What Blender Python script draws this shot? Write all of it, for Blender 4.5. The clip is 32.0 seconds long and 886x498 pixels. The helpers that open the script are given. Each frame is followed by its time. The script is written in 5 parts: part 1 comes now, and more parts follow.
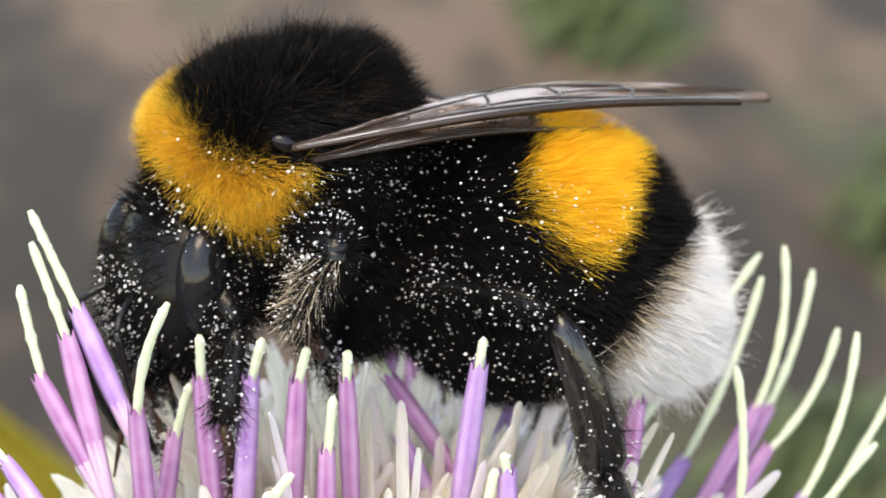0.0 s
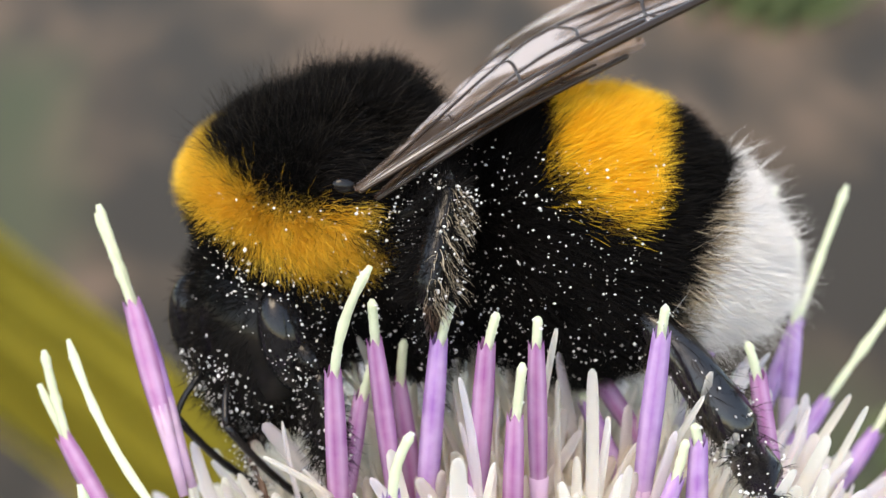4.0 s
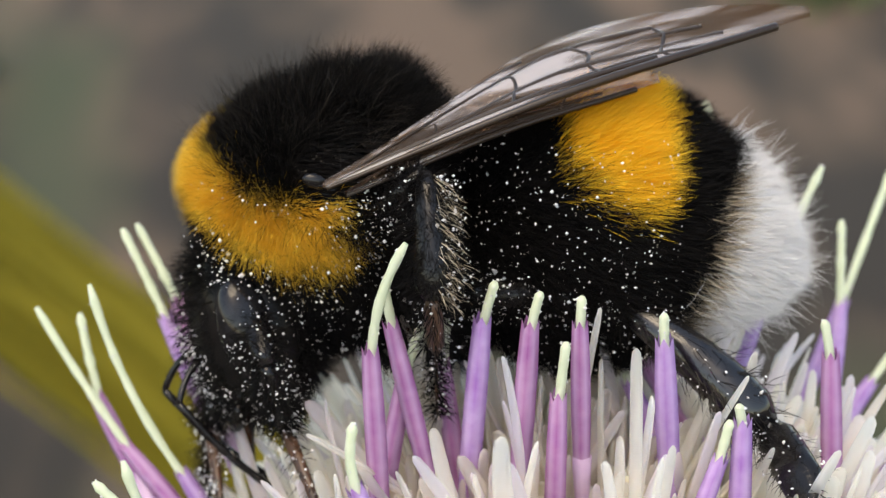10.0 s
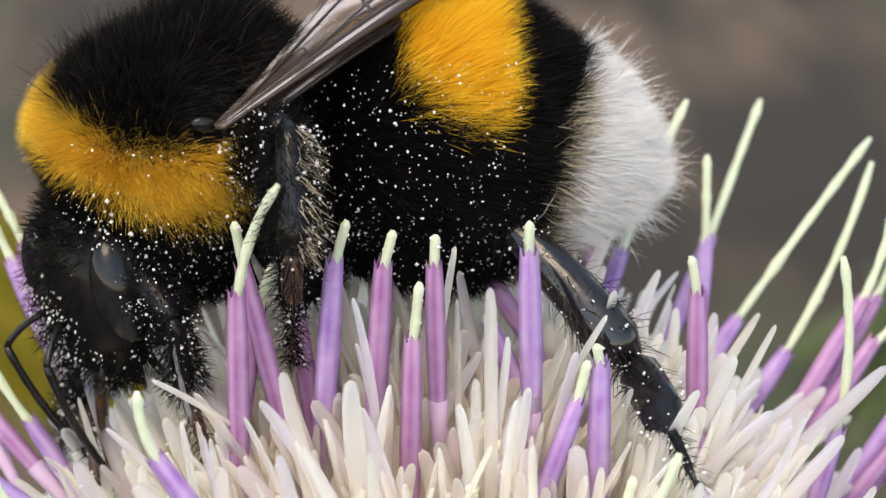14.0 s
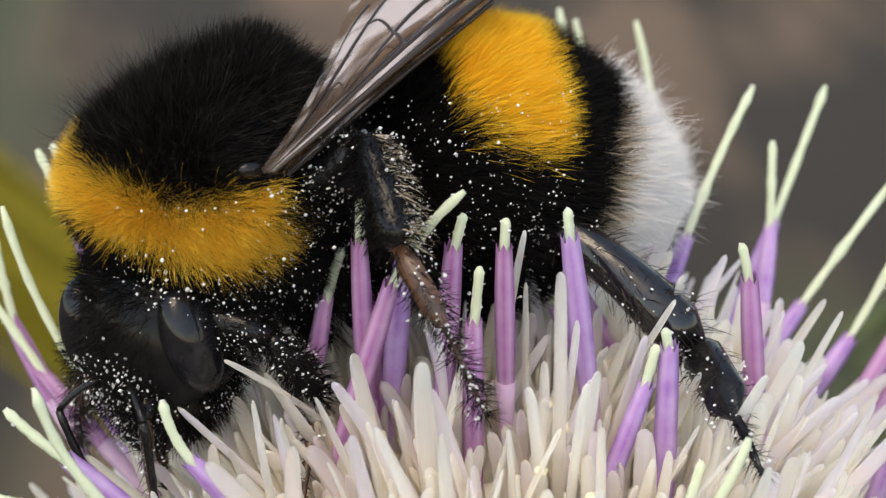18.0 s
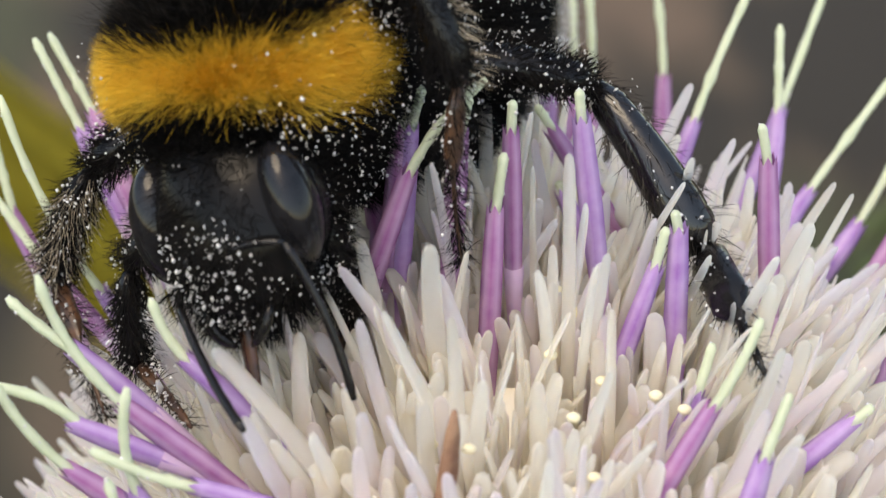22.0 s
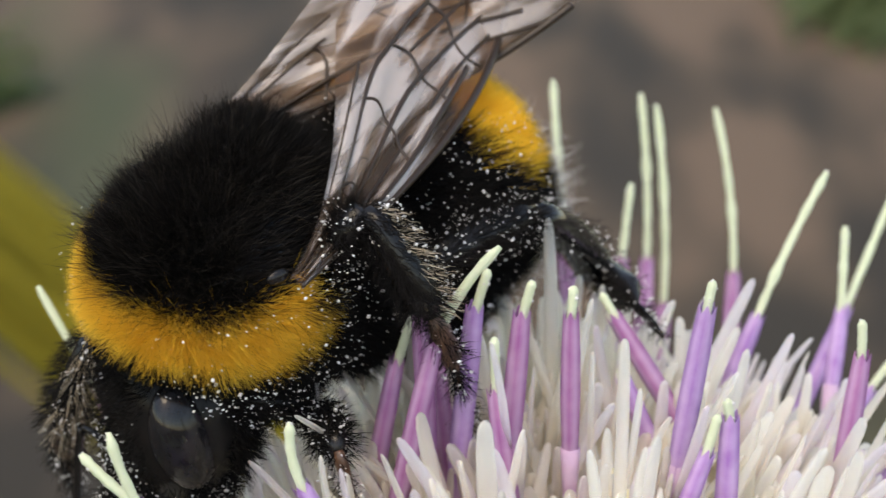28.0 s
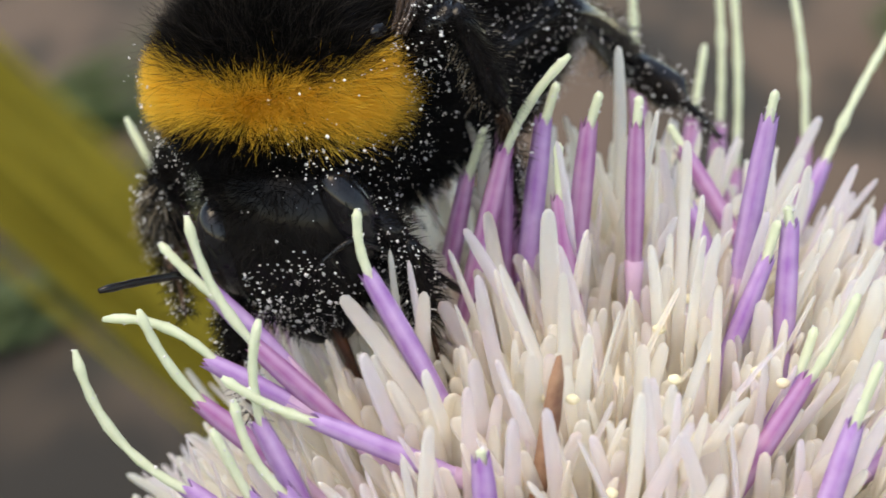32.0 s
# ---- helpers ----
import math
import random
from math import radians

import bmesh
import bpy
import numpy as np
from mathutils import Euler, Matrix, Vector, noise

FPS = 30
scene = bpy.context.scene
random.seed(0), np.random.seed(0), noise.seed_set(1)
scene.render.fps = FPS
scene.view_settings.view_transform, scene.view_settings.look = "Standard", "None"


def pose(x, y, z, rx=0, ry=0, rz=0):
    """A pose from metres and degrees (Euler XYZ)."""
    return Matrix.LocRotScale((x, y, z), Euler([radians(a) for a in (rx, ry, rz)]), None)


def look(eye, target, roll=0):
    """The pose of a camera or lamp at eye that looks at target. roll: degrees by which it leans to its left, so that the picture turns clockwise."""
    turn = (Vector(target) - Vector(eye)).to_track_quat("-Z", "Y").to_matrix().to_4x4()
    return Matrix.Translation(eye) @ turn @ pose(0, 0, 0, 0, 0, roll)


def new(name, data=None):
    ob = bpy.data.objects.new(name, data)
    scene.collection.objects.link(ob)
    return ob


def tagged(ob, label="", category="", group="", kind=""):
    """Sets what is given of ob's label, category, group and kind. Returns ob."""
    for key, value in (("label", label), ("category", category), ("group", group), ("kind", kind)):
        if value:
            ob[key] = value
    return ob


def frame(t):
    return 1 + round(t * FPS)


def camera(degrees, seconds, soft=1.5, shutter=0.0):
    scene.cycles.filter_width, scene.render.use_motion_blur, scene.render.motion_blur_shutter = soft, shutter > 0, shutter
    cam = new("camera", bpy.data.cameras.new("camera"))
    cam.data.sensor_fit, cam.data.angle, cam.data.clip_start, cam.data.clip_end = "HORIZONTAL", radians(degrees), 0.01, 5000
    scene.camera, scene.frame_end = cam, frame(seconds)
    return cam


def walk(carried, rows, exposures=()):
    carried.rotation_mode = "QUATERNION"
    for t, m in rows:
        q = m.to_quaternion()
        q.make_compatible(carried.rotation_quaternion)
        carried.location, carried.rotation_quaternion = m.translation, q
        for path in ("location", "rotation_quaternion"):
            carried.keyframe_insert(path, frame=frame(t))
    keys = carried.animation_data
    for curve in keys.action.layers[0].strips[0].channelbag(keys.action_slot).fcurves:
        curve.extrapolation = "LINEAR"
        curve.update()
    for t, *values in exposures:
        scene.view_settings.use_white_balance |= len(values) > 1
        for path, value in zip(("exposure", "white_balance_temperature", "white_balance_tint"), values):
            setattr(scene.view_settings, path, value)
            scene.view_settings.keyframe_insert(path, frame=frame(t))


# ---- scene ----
cam = camera(24, 32.0, soft=1.3, shutter=0.25)
cam.data.dof.use_dof = True
cam.data.dof.focus_distance = 0.0495
cam.data.dof.aperture_fstop = 110.0

MM = 0.001


def view(x, y, z, yaw, pitch, roll):
    """Camera pose from millimetres and degrees: yaw to the left of +y, pitch up."""
    return pose(x * MM, y * MM, z * MM, 90 + pitch, 0, yaw) @ pose(0, 0, 0, 0, 0, roll)


def place(x, y, z, rx=0, ry=0, rz=0):
    """A pose from millimetres and degrees."""
    return pose(x * MM, y * MM, z * MM, rx, ry, rz)


CAMERA_ROWS = [
    (0, view(-2.85, -46.50, 40.56, -5.06, -21.86, 0.52)),
    (0.5, view(-2.47, -46.84, 40.73, -5.94, -21.62, 0.68)),
    (1, view(-2.86, -46.59, 40.89, -5.29, -20.61, 0.63)),
    (1.5, view(-3.34, -46.18, 40.32, -3.39, -22.30, 0.30)),
    (2, view(-3.04, -46.17, 40.08, -3.42, -22.95, 0.18)),
    (2.5, view(-3.42, -46.00, 40.47, -2.57, -22.84, -0.02)),
    (4.5, view(-3.73, -45.71, 40.55, -0.35, -23.54, -0.37)),
    (5, view(-2.61, -45.78, 40.38, -1.89, -24.91, -0.44)),
    (5.5, view(-2.62, -45.77, 40.02, -2.14, -26.86, -0.52)),
    (6, view(-1.90, -46.14, 40.05, -3.40, -27.07, -0.38)),
    (6.5, view(-2.62, -45.64, 40.48, -2.09, -25.41, -0.38)),
    (7, view(-3.01, -45.49, 40.30, -0.92, -24.30, -0.34)),
    (7.5, view(-2.38, -45.60, 40.03, -2.32, -24.53, -0.27)),
    (8, view(-3.32, -45.50, 40.37, -0.88, -23.12, -0.24)),
    (8.5, view(-3.97, -45.46, 40.50, 0.49, -23.01, -0.64)),
    (9, view(-3.59, -45.62, 40.02, 0.08, -25.07, -0.35)),
    (9.5, view(-3.65, -45.70, 40.23, 0.39, -24.71, -0.44)),
    (10, view(-3.79, -45.62, 40.46, 0.75, -23.67, -0.55)),
    (10.5, view(-3.65, -45.23, 40.01, 0.40, -24.30, -0.53)),
    (11, view(-3.06, -44.50, 39.96, -1.15, -23.54, -0.18)),
    (11.5, view(-2.00, -44.63, 39.78, -2.99, -24.61, -0.04)),
    (12, view(-2.29, -44.13, 39.68, -2.81, -24.97, 0.38)),
    (12.5, view(-2.78, -43.85, 39.73, -1.85, -25.30, 0.17)),
    (13, view(-3.44, -43.84, 39.38, -0.65, -26.17, -0.18)),
    (13.5, view(-3.11, -44.07, 39.65, -1.65, -25.21, 0.10)),
    (14, view(-2.57, -44.28, 39.86, -2.19, -25.38, 0.16)),
    (14.5, view(-3.55, -44.01, 40.06, -0.27, -24.54, -0.31)),
    (15, view(-3.73, -43.89, 40.01, 0.33, -24.78, -0.52)),
    (15.5, view(-3.42, -44.04, 39.51, -0.35, -26.29, -0.31)),
    (17.5, view(-3.57, -44.57, 39.65, -0.59, -26.54, -0.09)),
    (18, view(-3.31, -44.55, 40.00, -1.00, -25.85, 0.16)),
    (18.5, view(-4.23, -44.84, 39.65, -0.25, -26.14, -0.12)),
    (19, view(-4.71, -44.85, 39.39, 0.75, -27.07, -0.36)),
    (19.5, view(-4.11, -44.54, 39.47, -0.08, -27.29, -0.12)),
    (20, view(-3.23, -44.52, 39.27, -1.93, -27.41, -0.25)),
    (20.5, view(-3.23, -44.37, 39.24, -2.01, -27.38, -0.26)),
    (21, view(-3.99, -44.23, 39.34, -0.79, -27.38, -0.24)),
    (21.5, view(-3.43, -44.37, 38.66, -1.42, -28.46, -0.22)),
    (22, view(-3.64, -44.28, 39.05, -1.24, -28.18, -0.22)),
    (22.5, view(-4.01, -44.29, 39.89, -0.61, -26.83, -0.18)),
    (23, view(-4.64, -44.33, 39.82, 0.63, -27.07, -0.10)),
    (23.5, view(-4.38, -44.38, 39.32, 0.15, -28.04, -0.09)),
    (24, view(-2.79, -44.68, 38.91, -1.59, -28.20, -0.01)),
    (24.5, view(-2.30, -44.89, 39.16, -2.33, -27.53, 0.02)),
    (25, view(-2.98, -45.14, 38.92, -0.68, -27.05, 0.10)),
    (25.5, view(-2.68, -45.37, 39.30, 0.09, -25.53, 0.31)),
    (27.5, view(-2.21, -45.79, 39.06, 1.10, -24.41, 0.89)),
    (28, view(-2.40, -46.20, 39.41, 2.26, -22.67, 0.64)),
    (28.5, view(-2.86, -46.72, 39.63, 4.60, -23.04, 0.40)),
    (29, view(-2.64, -46.78, 39.51, 4.05, -23.14, 0.28)),
    (29.5, view(-2.33, -47.52, 37.47, 3.40, -24.17, 0.30)),
    (30, view(-2.71, -48.00, 36.72, 4.25, -24.02, 0.33)),
    (30.5, view(-2.82, -48.04, 36.86, 4.83, -23.23, 0.42)),
    (31, view(-2.14, -48.36, 36.34, 4.74, -22.76, 0.67)),
    (31.5, view(-0.64, -48.98, 35.56, 4.15, -22.08, 0.94)),
    (32, view(-1.26, -49.94, 34.29, 5.33, -21.09, 0.70)),
]
walk(cam, CAMERA_ROWS, [(0, 2.05, 8400, 10), (1, 2.00, 8400, 10), (2, 1.98, 8400, 10), (5, 1.65, 8400, 10), (6, 1.30, 8400, 10), (7, 1.60, 8400, 10), (8, 1.60, 8400, 10), (9, 1.60, 8400, 10), (10, 1.57, 8400, 10), (11, 1.75, 8400, 10), (12, 1.45, 8400, 10), (13, 1.53, 8400, 10), (15, 1.65, 8400, 10), (18, 1.45, 8400, 10), (19, 1.45, 8400, 10), (20, 1.45, 8400, 10), (21, 1.35, 8400, 10), (22, 1.42, 8400, 10), (23, 1.48, 8400, 10), (24, 1.51, 8400, 10), (25, 1.25, 8400, 10), (28, 1.45, 8400, 10), (29, 1.86, 8400, 10), (30, 1.40, 8400, 10), (31, 1.48, 8400, 10), (32, 1.45, 8400, 10)])

# ---- light ----
world = bpy.data.worlds.new("world")
scene.world = world
world.use_nodes = True
sky = world.node_tree.nodes.new("ShaderNodeTexSky")
sky.sky_type, sky.sun_disc = "NISHITA", False
sky.sun_elevation, sky.sun_rotation = radians(58), radians(200)
back = world.node_tree.nodes["Background"]
world.node_tree.links.new(sky.outputs[0], back.inputs[0])
back.inputs[1].default_value = 0.15

sun = new("sun", bpy.data.lights.new("sun", "SUN"))
sun.data.energy, sun.data.angle, sun.data.color = 0.8, radians(40), (1.0, 0.93, 0.82)
sun.matrix_world = look((-0.25, -0.35, 1.0), (0, 0, 0))


# ---- materials ----


def material(name, color, second=None, size=0.5, rough=0.5, bump=0.0, bump_size=0.1, spec=0.4,
             clear=0.0, metal=0.0, translucent=0.0, island=0.0, sheer=0.0, sheen=0.0, speckle=None, flesh=0.0):
    """A two-tone noisy surface; sizes in millimetres. translucent: share of light let through."""
    m = bpy.data.materials.new(name)
    m.use_nodes = True
    nt = m.node_tree
    n, link = nt.nodes, nt.links.new
    b = n["Principled BSDF"]
    out = n["Material Output"]
    tc = n.new("ShaderNodeTexCoord")
    second = second or tuple(0.7 * c for c in color)
    noise_a = n.new("ShaderNodeTexNoise")
    noise_a.inputs["Scale"].default_value = 1000.0 / size
    noise_a.inputs["Detail"].default_value = 5
    link(tc.outputs["Object"], noise_a.inputs["Vector"])
    ramp = n.new("ShaderNodeValToRGB")
    ramp.color_ramp.elements[0].position, ramp.color_ramp.elements[1].position = 0.32, 0.68
    ramp.color_ramp.elements[0].color, ramp.color_ramp.elements[1].color = (*second, 1), (*color, 1)
    link(noise_a.outputs[0], ramp.inputs[0])
    col = ramp.outputs[0]
    if speckle:
        fine = n.new("ShaderNodeTexNoise")
        fine.inputs["Scale"].default_value = 1000.0 / speckle[0]
        fine.inputs["Detail"].default_value = 2
        link(tc.outputs["Object"], fine.inputs["Vector"])
        cut = n.new("ShaderNodeValToRGB")
        cut.color_ramp.elements[0].position, cut.color_ramp.elements[1].position = speckle[1], speckle[1] + 0.06
        link(fine.outputs[0], cut.inputs[0])
        mix = n.new("ShaderNodeMixRGB")
        mix.inputs[2].default_value = (*speckle[2], 1)
        link(cut.outputs[0], mix.inputs[0])
        link(col, mix.inputs[1])
        col = mix.outputs[0]
    if island:
        geo, info = n.new("ShaderNodeNewGeometry"), n.new("ShaderNodeObjectInfo")
        add = n.new("ShaderNodeMath")
        add.operation = "ADD"
        link(geo.outputs["Random Per Island"], add.inputs[0])
        link(info.outputs["Random"], add.inputs[1])
        rng = n.new("ShaderNodeMapRange")
        rng.inputs[1].default_value, rng.inputs[2].default_value = 0.0, 2.0
        rng.inputs[3].default_value, rng.inputs[4].default_value = 1 - island, 1 + island
        link(add.outputs[0], rng.inputs[0])
        hsv = n.new("ShaderNodeHueSaturation")
        link(rng.outputs[0], hsv.inputs["Value"])
        link(col, hsv.inputs["Color"])
        col = hsv.outputs[0]
    link(col, b.inputs["Base Color"])
    b.inputs["Roughness"].default_value = rough
    b.inputs["Metallic"].default_value = metal
    b.inputs["Specular IOR Level"].default_value = spec
    b.inputs["Coat Weight"].default_value = clear
    if flesh:
        b.inputs["Subsurface Weight"].default_value = 1.0
        b.inputs["Subsurface Radius"].default_value = (1.0, 0.85, 0.7)
        b.inputs["Subsurface Scale"].default_value = flesh * MM
    b.inputs["Sheen Weight"].default_value = sheen
    if bump:
        noise_b = n.new("ShaderNodeTexNoise")
        noise_b.inputs["Scale"].default_value = 1000.0 / bump_size
        noise_b.inputs["Detail"].default_value = 3
        link(tc.outputs["Object"], noise_b.inputs["Vector"])
        bm_ = n.new("ShaderNodeBump")
        bm_.inputs["Strength"].default_value = bump
        bm_.inputs["Distance"].default_value = 0.00004
        link(noise_b.outputs[0], bm_.inputs["Height"])
        link(bm_.outputs[0], b.inputs["Normal"])
    if translucent:
        tr = n.new("ShaderNodeBsdfTranslucent")
        link(col, tr.inputs[0])
        mix = n.new("ShaderNodeMixShader")
        mix.inputs[0].default_value = translucent
        link(b.outputs[0], mix.inputs[1])
        link(tr.outputs[0], mix.inputs[2])
        last = mix
        if sheer:
            see = n.new("ShaderNodeBsdfTransparent")
            see.inputs[0].default_value = (1.0, 0.98, 0.93, 1)
            last = n.new("ShaderNodeMixShader")
            last.inputs[0].default_value = sheer
            link(mix.outputs[0], last.inputs[1])
            link(see.outputs[0], last.inputs[2])
        link(last.outputs[0], out.inputs["Surface"])
    return m


CREAM = material("cream_petal", (0.988, 0.958, 0.878), (0.985, 0.948, 0.862), 1.6, 0.5, 0.12, 0.12, spec=0.2, translucent=0.5, sheer=0.24, flesh=2.2, island=0.1)
BLUSH = material("blush_petal", (0.95, 0.86, 0.92), (0.96, 0.92, 0.90), 1.5, 0.5, 0.12, 0.12, spec=0.2, translucent=0.5, sheer=0.24, flesh=2.2, island=0.1)
COROLLA = material("mauve_corolla", (0.58, 0.40, 0.62), (0.72, 0.55, 0.72), 1.2, 0.5, 0.12, 0.12, spec=0.2, translucent=0.4, island=0.1)
DISC = material("cream_disc", (0.97, 0.955, 0.89), (0.95, 0.93, 0.85), 1.2, 0.6, 0.3, 0.2, spec=0.15)
PURPLE = material("purple_anther", (0.29, 0.125, 0.43), (0.45, 0.29, 0.58), 0.7, 0.38, 0.3, 0.1, translucent=0.2, island=0.18)
MAUVE = material("mauve_anther", (0.30, 0.09, 0.29), (0.42, 0.20, 0.40), 0.7, 0.38, 0.3, 0.1, translucent=0.2, island=0.18)
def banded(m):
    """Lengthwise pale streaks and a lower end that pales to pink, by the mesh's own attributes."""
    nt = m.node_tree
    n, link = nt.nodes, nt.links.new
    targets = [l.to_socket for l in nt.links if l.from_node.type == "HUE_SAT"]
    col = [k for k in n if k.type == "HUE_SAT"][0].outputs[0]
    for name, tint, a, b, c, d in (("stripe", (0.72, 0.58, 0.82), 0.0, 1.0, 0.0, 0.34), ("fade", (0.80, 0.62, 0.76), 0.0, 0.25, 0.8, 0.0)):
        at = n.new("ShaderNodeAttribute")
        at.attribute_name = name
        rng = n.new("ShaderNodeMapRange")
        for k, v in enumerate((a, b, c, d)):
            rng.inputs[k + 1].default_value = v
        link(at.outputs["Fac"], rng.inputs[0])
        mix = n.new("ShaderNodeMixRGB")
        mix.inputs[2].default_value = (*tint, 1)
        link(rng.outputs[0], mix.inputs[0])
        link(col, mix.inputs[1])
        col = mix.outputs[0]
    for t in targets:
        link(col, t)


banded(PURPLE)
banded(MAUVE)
STYLE = material("pale_style", (0.76, 0.82, 0.65), (0.68, 0.75, 0.57), 0.4, 0.6, 0.6, 0.06, translucent=0.4, island=0.06)
STAMEN = material("cream_pollen_knob", (0.85, 0.78, 0.55), None, 0.3, 0.7, 0.5, 0.08)
WITHER = material("withered_tan", (0.42, 0.25, 0.16), (0.24, 0.12, 0.08), 0.5, 0.7, 0.6, 0.1, translucent=0.2)
GREEN = material("green_bract", (0.10, 0.17, 0.05), (0.06, 0.10, 0.04), 1.0, 0.6, 0.4, 0.3)
BLACK_HAIR = material("black_hair", (0.008, 0.007, 0.007), (0.004, 0.004, 0.004), 1.0, 0.6, spec=0.05, island=0.4)
# Black hair seen against the light: the brown of backlighting is in the colour.
DUSKY_HAIR = material("dusky_hair", (0.03, 0.025, 0.02), (0.012, 0.010, 0.009), 1.0, 0.45, spec=0.2, translucent=0.35, island=0.4)
YELLOW_HAIR = material("yellow_hair", (0.82, 0.56, 0.08), (0.70, 0.41, 0.045), 1.2, 0.5, spec=0.25, translucent=0.4, island=0.16)
BAND_HAIR = material("golden_hair", (0.86, 0.59, 0.06), (0.80, 0.46, 0.03), 1.2, 0.5, spec=0.25, translucent=0.4, island=0.14)
WHITE_HAIR = material("white_hair", (0.78, 0.77, 0.76), (0.68, 0.67, 0.67), 1.0, 0.5, spec=0.3, translucent=0.3, island=0.12)
BUFF_HAIR = material("buff_hair", (0.50, 0.43, 0.33), (0.30, 0.24, 0.17), 0.6, 0.5, spec=0.3, translucent=0.2, island=0.3)
SHELL = material("black_shell", (0.006, 0.006, 0.007), (0.010, 0.009, 0.009), 0.4, 0.15, 0.25, 0.07, spec=0.28)
GLOSS_SHELL = material("polished_black_shell", (0.006, 0.006, 0.007), (0.010, 0.009, 0.009), 0.4, 0.11, 0.2, 0.2, spec=0.55)
FACE_SHELL = material("dull_black_face", (0.006, 0.006, 0.006), (0.010, 0.009, 0.009), 0.5, 0.16, 0.06, 0.09, spec=0.12)
EYE = material("black_eye", (0.012, 0.012, 0.014), (0.006, 0.006, 0.007), 0.3, 0.08, 0.02, 0.05, spec=0.3)
BROWN = material("brown_chitin", (0.10, 0.045, 0.022), (0.035, 0.018, 0.012), 0.3, 0.32, 0.3, 0.06, spec=0.5)
TONGUE = material("red_brown_tongue", (0.06, 0.02, 0.009), (0.015, 0.007, 0.005), 0.5, 0.25, 0.3, 0.06, spec=0.5)
POLLEN = material("white_pollen", (0.76, 0.76, 0.76), (0.6, 0.6, 0.62), 0.1, 0.6, 0.4, 0.03)

# ---- mesh helpers ----


def link_mesh(name, verts, faces, mat, parent, label="", smooth=True):
    """One mesh object from millimetre coordinates."""
    me = bpy.data.meshes.new(name)
    me.from_pydata([(x * MM, y * MM, z * MM) for x, y, z in verts], [], faces)
    me.materials.append(mat)
    if smooth:
        me.polygons.foreach_set("use_smooth", [True] * len(me.polygons))
    me.update()
    ob = new(name, me)
    ob.parent = parent
    if label:
        tagged(ob, label)
    return ob


def tube_data(points, radii, sides=8, ridge=0.0, flat=1.0, cap=True):
    """Vertices and faces of a tube round a polyline; ridge: depth of lengthwise grooves as a share."""
    pts = [Vector(p) for p in points]
    verts, faces = [], []
    side = None
    for i, p in enumerate(pts):
        d = (pts[min(i + 1, len(pts) - 1)] - pts[max(i - 1, 0)]).normalized()
        if side is None:
            side = d.orthogonal().normalized()
        side = (side - d * side.dot(d)).normalized()
        up = d.cross(side)
        for k in range(sides):
            a = 2 * math.pi * k / sides
            r = radii[i] * (1 - ridge * (k % 2))
            verts.append(p + side * (math.cos(a) * r) + up * (math.sin(a) * r * flat))
    for i in range(len(pts) - 1):
        for k in range(sides):
            a, b = i * sides + k, i * sides + (k + 1) % sides
            faces.append((a, b, b + sides, a + sides))
    if cap:
        faces.append(tuple(range(sides - 1, -1, -1)))
        n = (len(pts) - 1) * sides
        faces.append(tuple(range(n, n + sides)))
    return [tuple(v) for v in verts], faces


def bent(a, b, c, steps):
    """Points of a smooth curve through a, b, c."""
    a, b, c = Vector(a), Vector(b), Vector(c)
    la, lb = (b - a).length, (c - b).length
    s = la / (la + lb) if la + lb else 0.5
    ctrl = (b - a * (1 - s) ** 2 - c * s ** 2) / (2 * s * (1 - s))
    return [a * (1 - u) ** 2 + ctrl * (2 * u * (1 - u)) + c * u ** 2 for u in (i / steps for i in range(steps + 1))]


def blob_data(semi, squash=None, rings=14, sides=22):
    """A closed egg shape; squash(x, y, z on the unit ball) may reshape it."""
    verts, faces = [], []
    for i in range(rings + 1):
        th = math.pi * i / rings
        for k in range(sides):
            a = 2 * math.pi * k / sides
            v = (math.cos(th), math.sin(th) * math.cos(a), math.sin(th) * math.sin(a))
            if squash:
                v = squash(*v)
            verts.append((v[0] * semi[0], v[1] * semi[1], v[2] * semi[2]))
    for i in range(rings):
        for k in range(sides):
            a, b = i * sides + k, i * sides + (k + 1) % sides
            faces.append((a, b, b + sides, a + sides))
    return verts, faces


def shifted(data, at):
    verts, faces = data
    return [(x + at[0], y + at[1], z + at[2]) for x, y, z in verts], faces


def joined(*datas):
    verts, faces = [], []
    for v, f in datas:
        n = len(verts)
        verts += v
        faces += [tuple(i + n for i in face) for face in f]
    return verts, faces


RNG = np.random.default_rng(7)


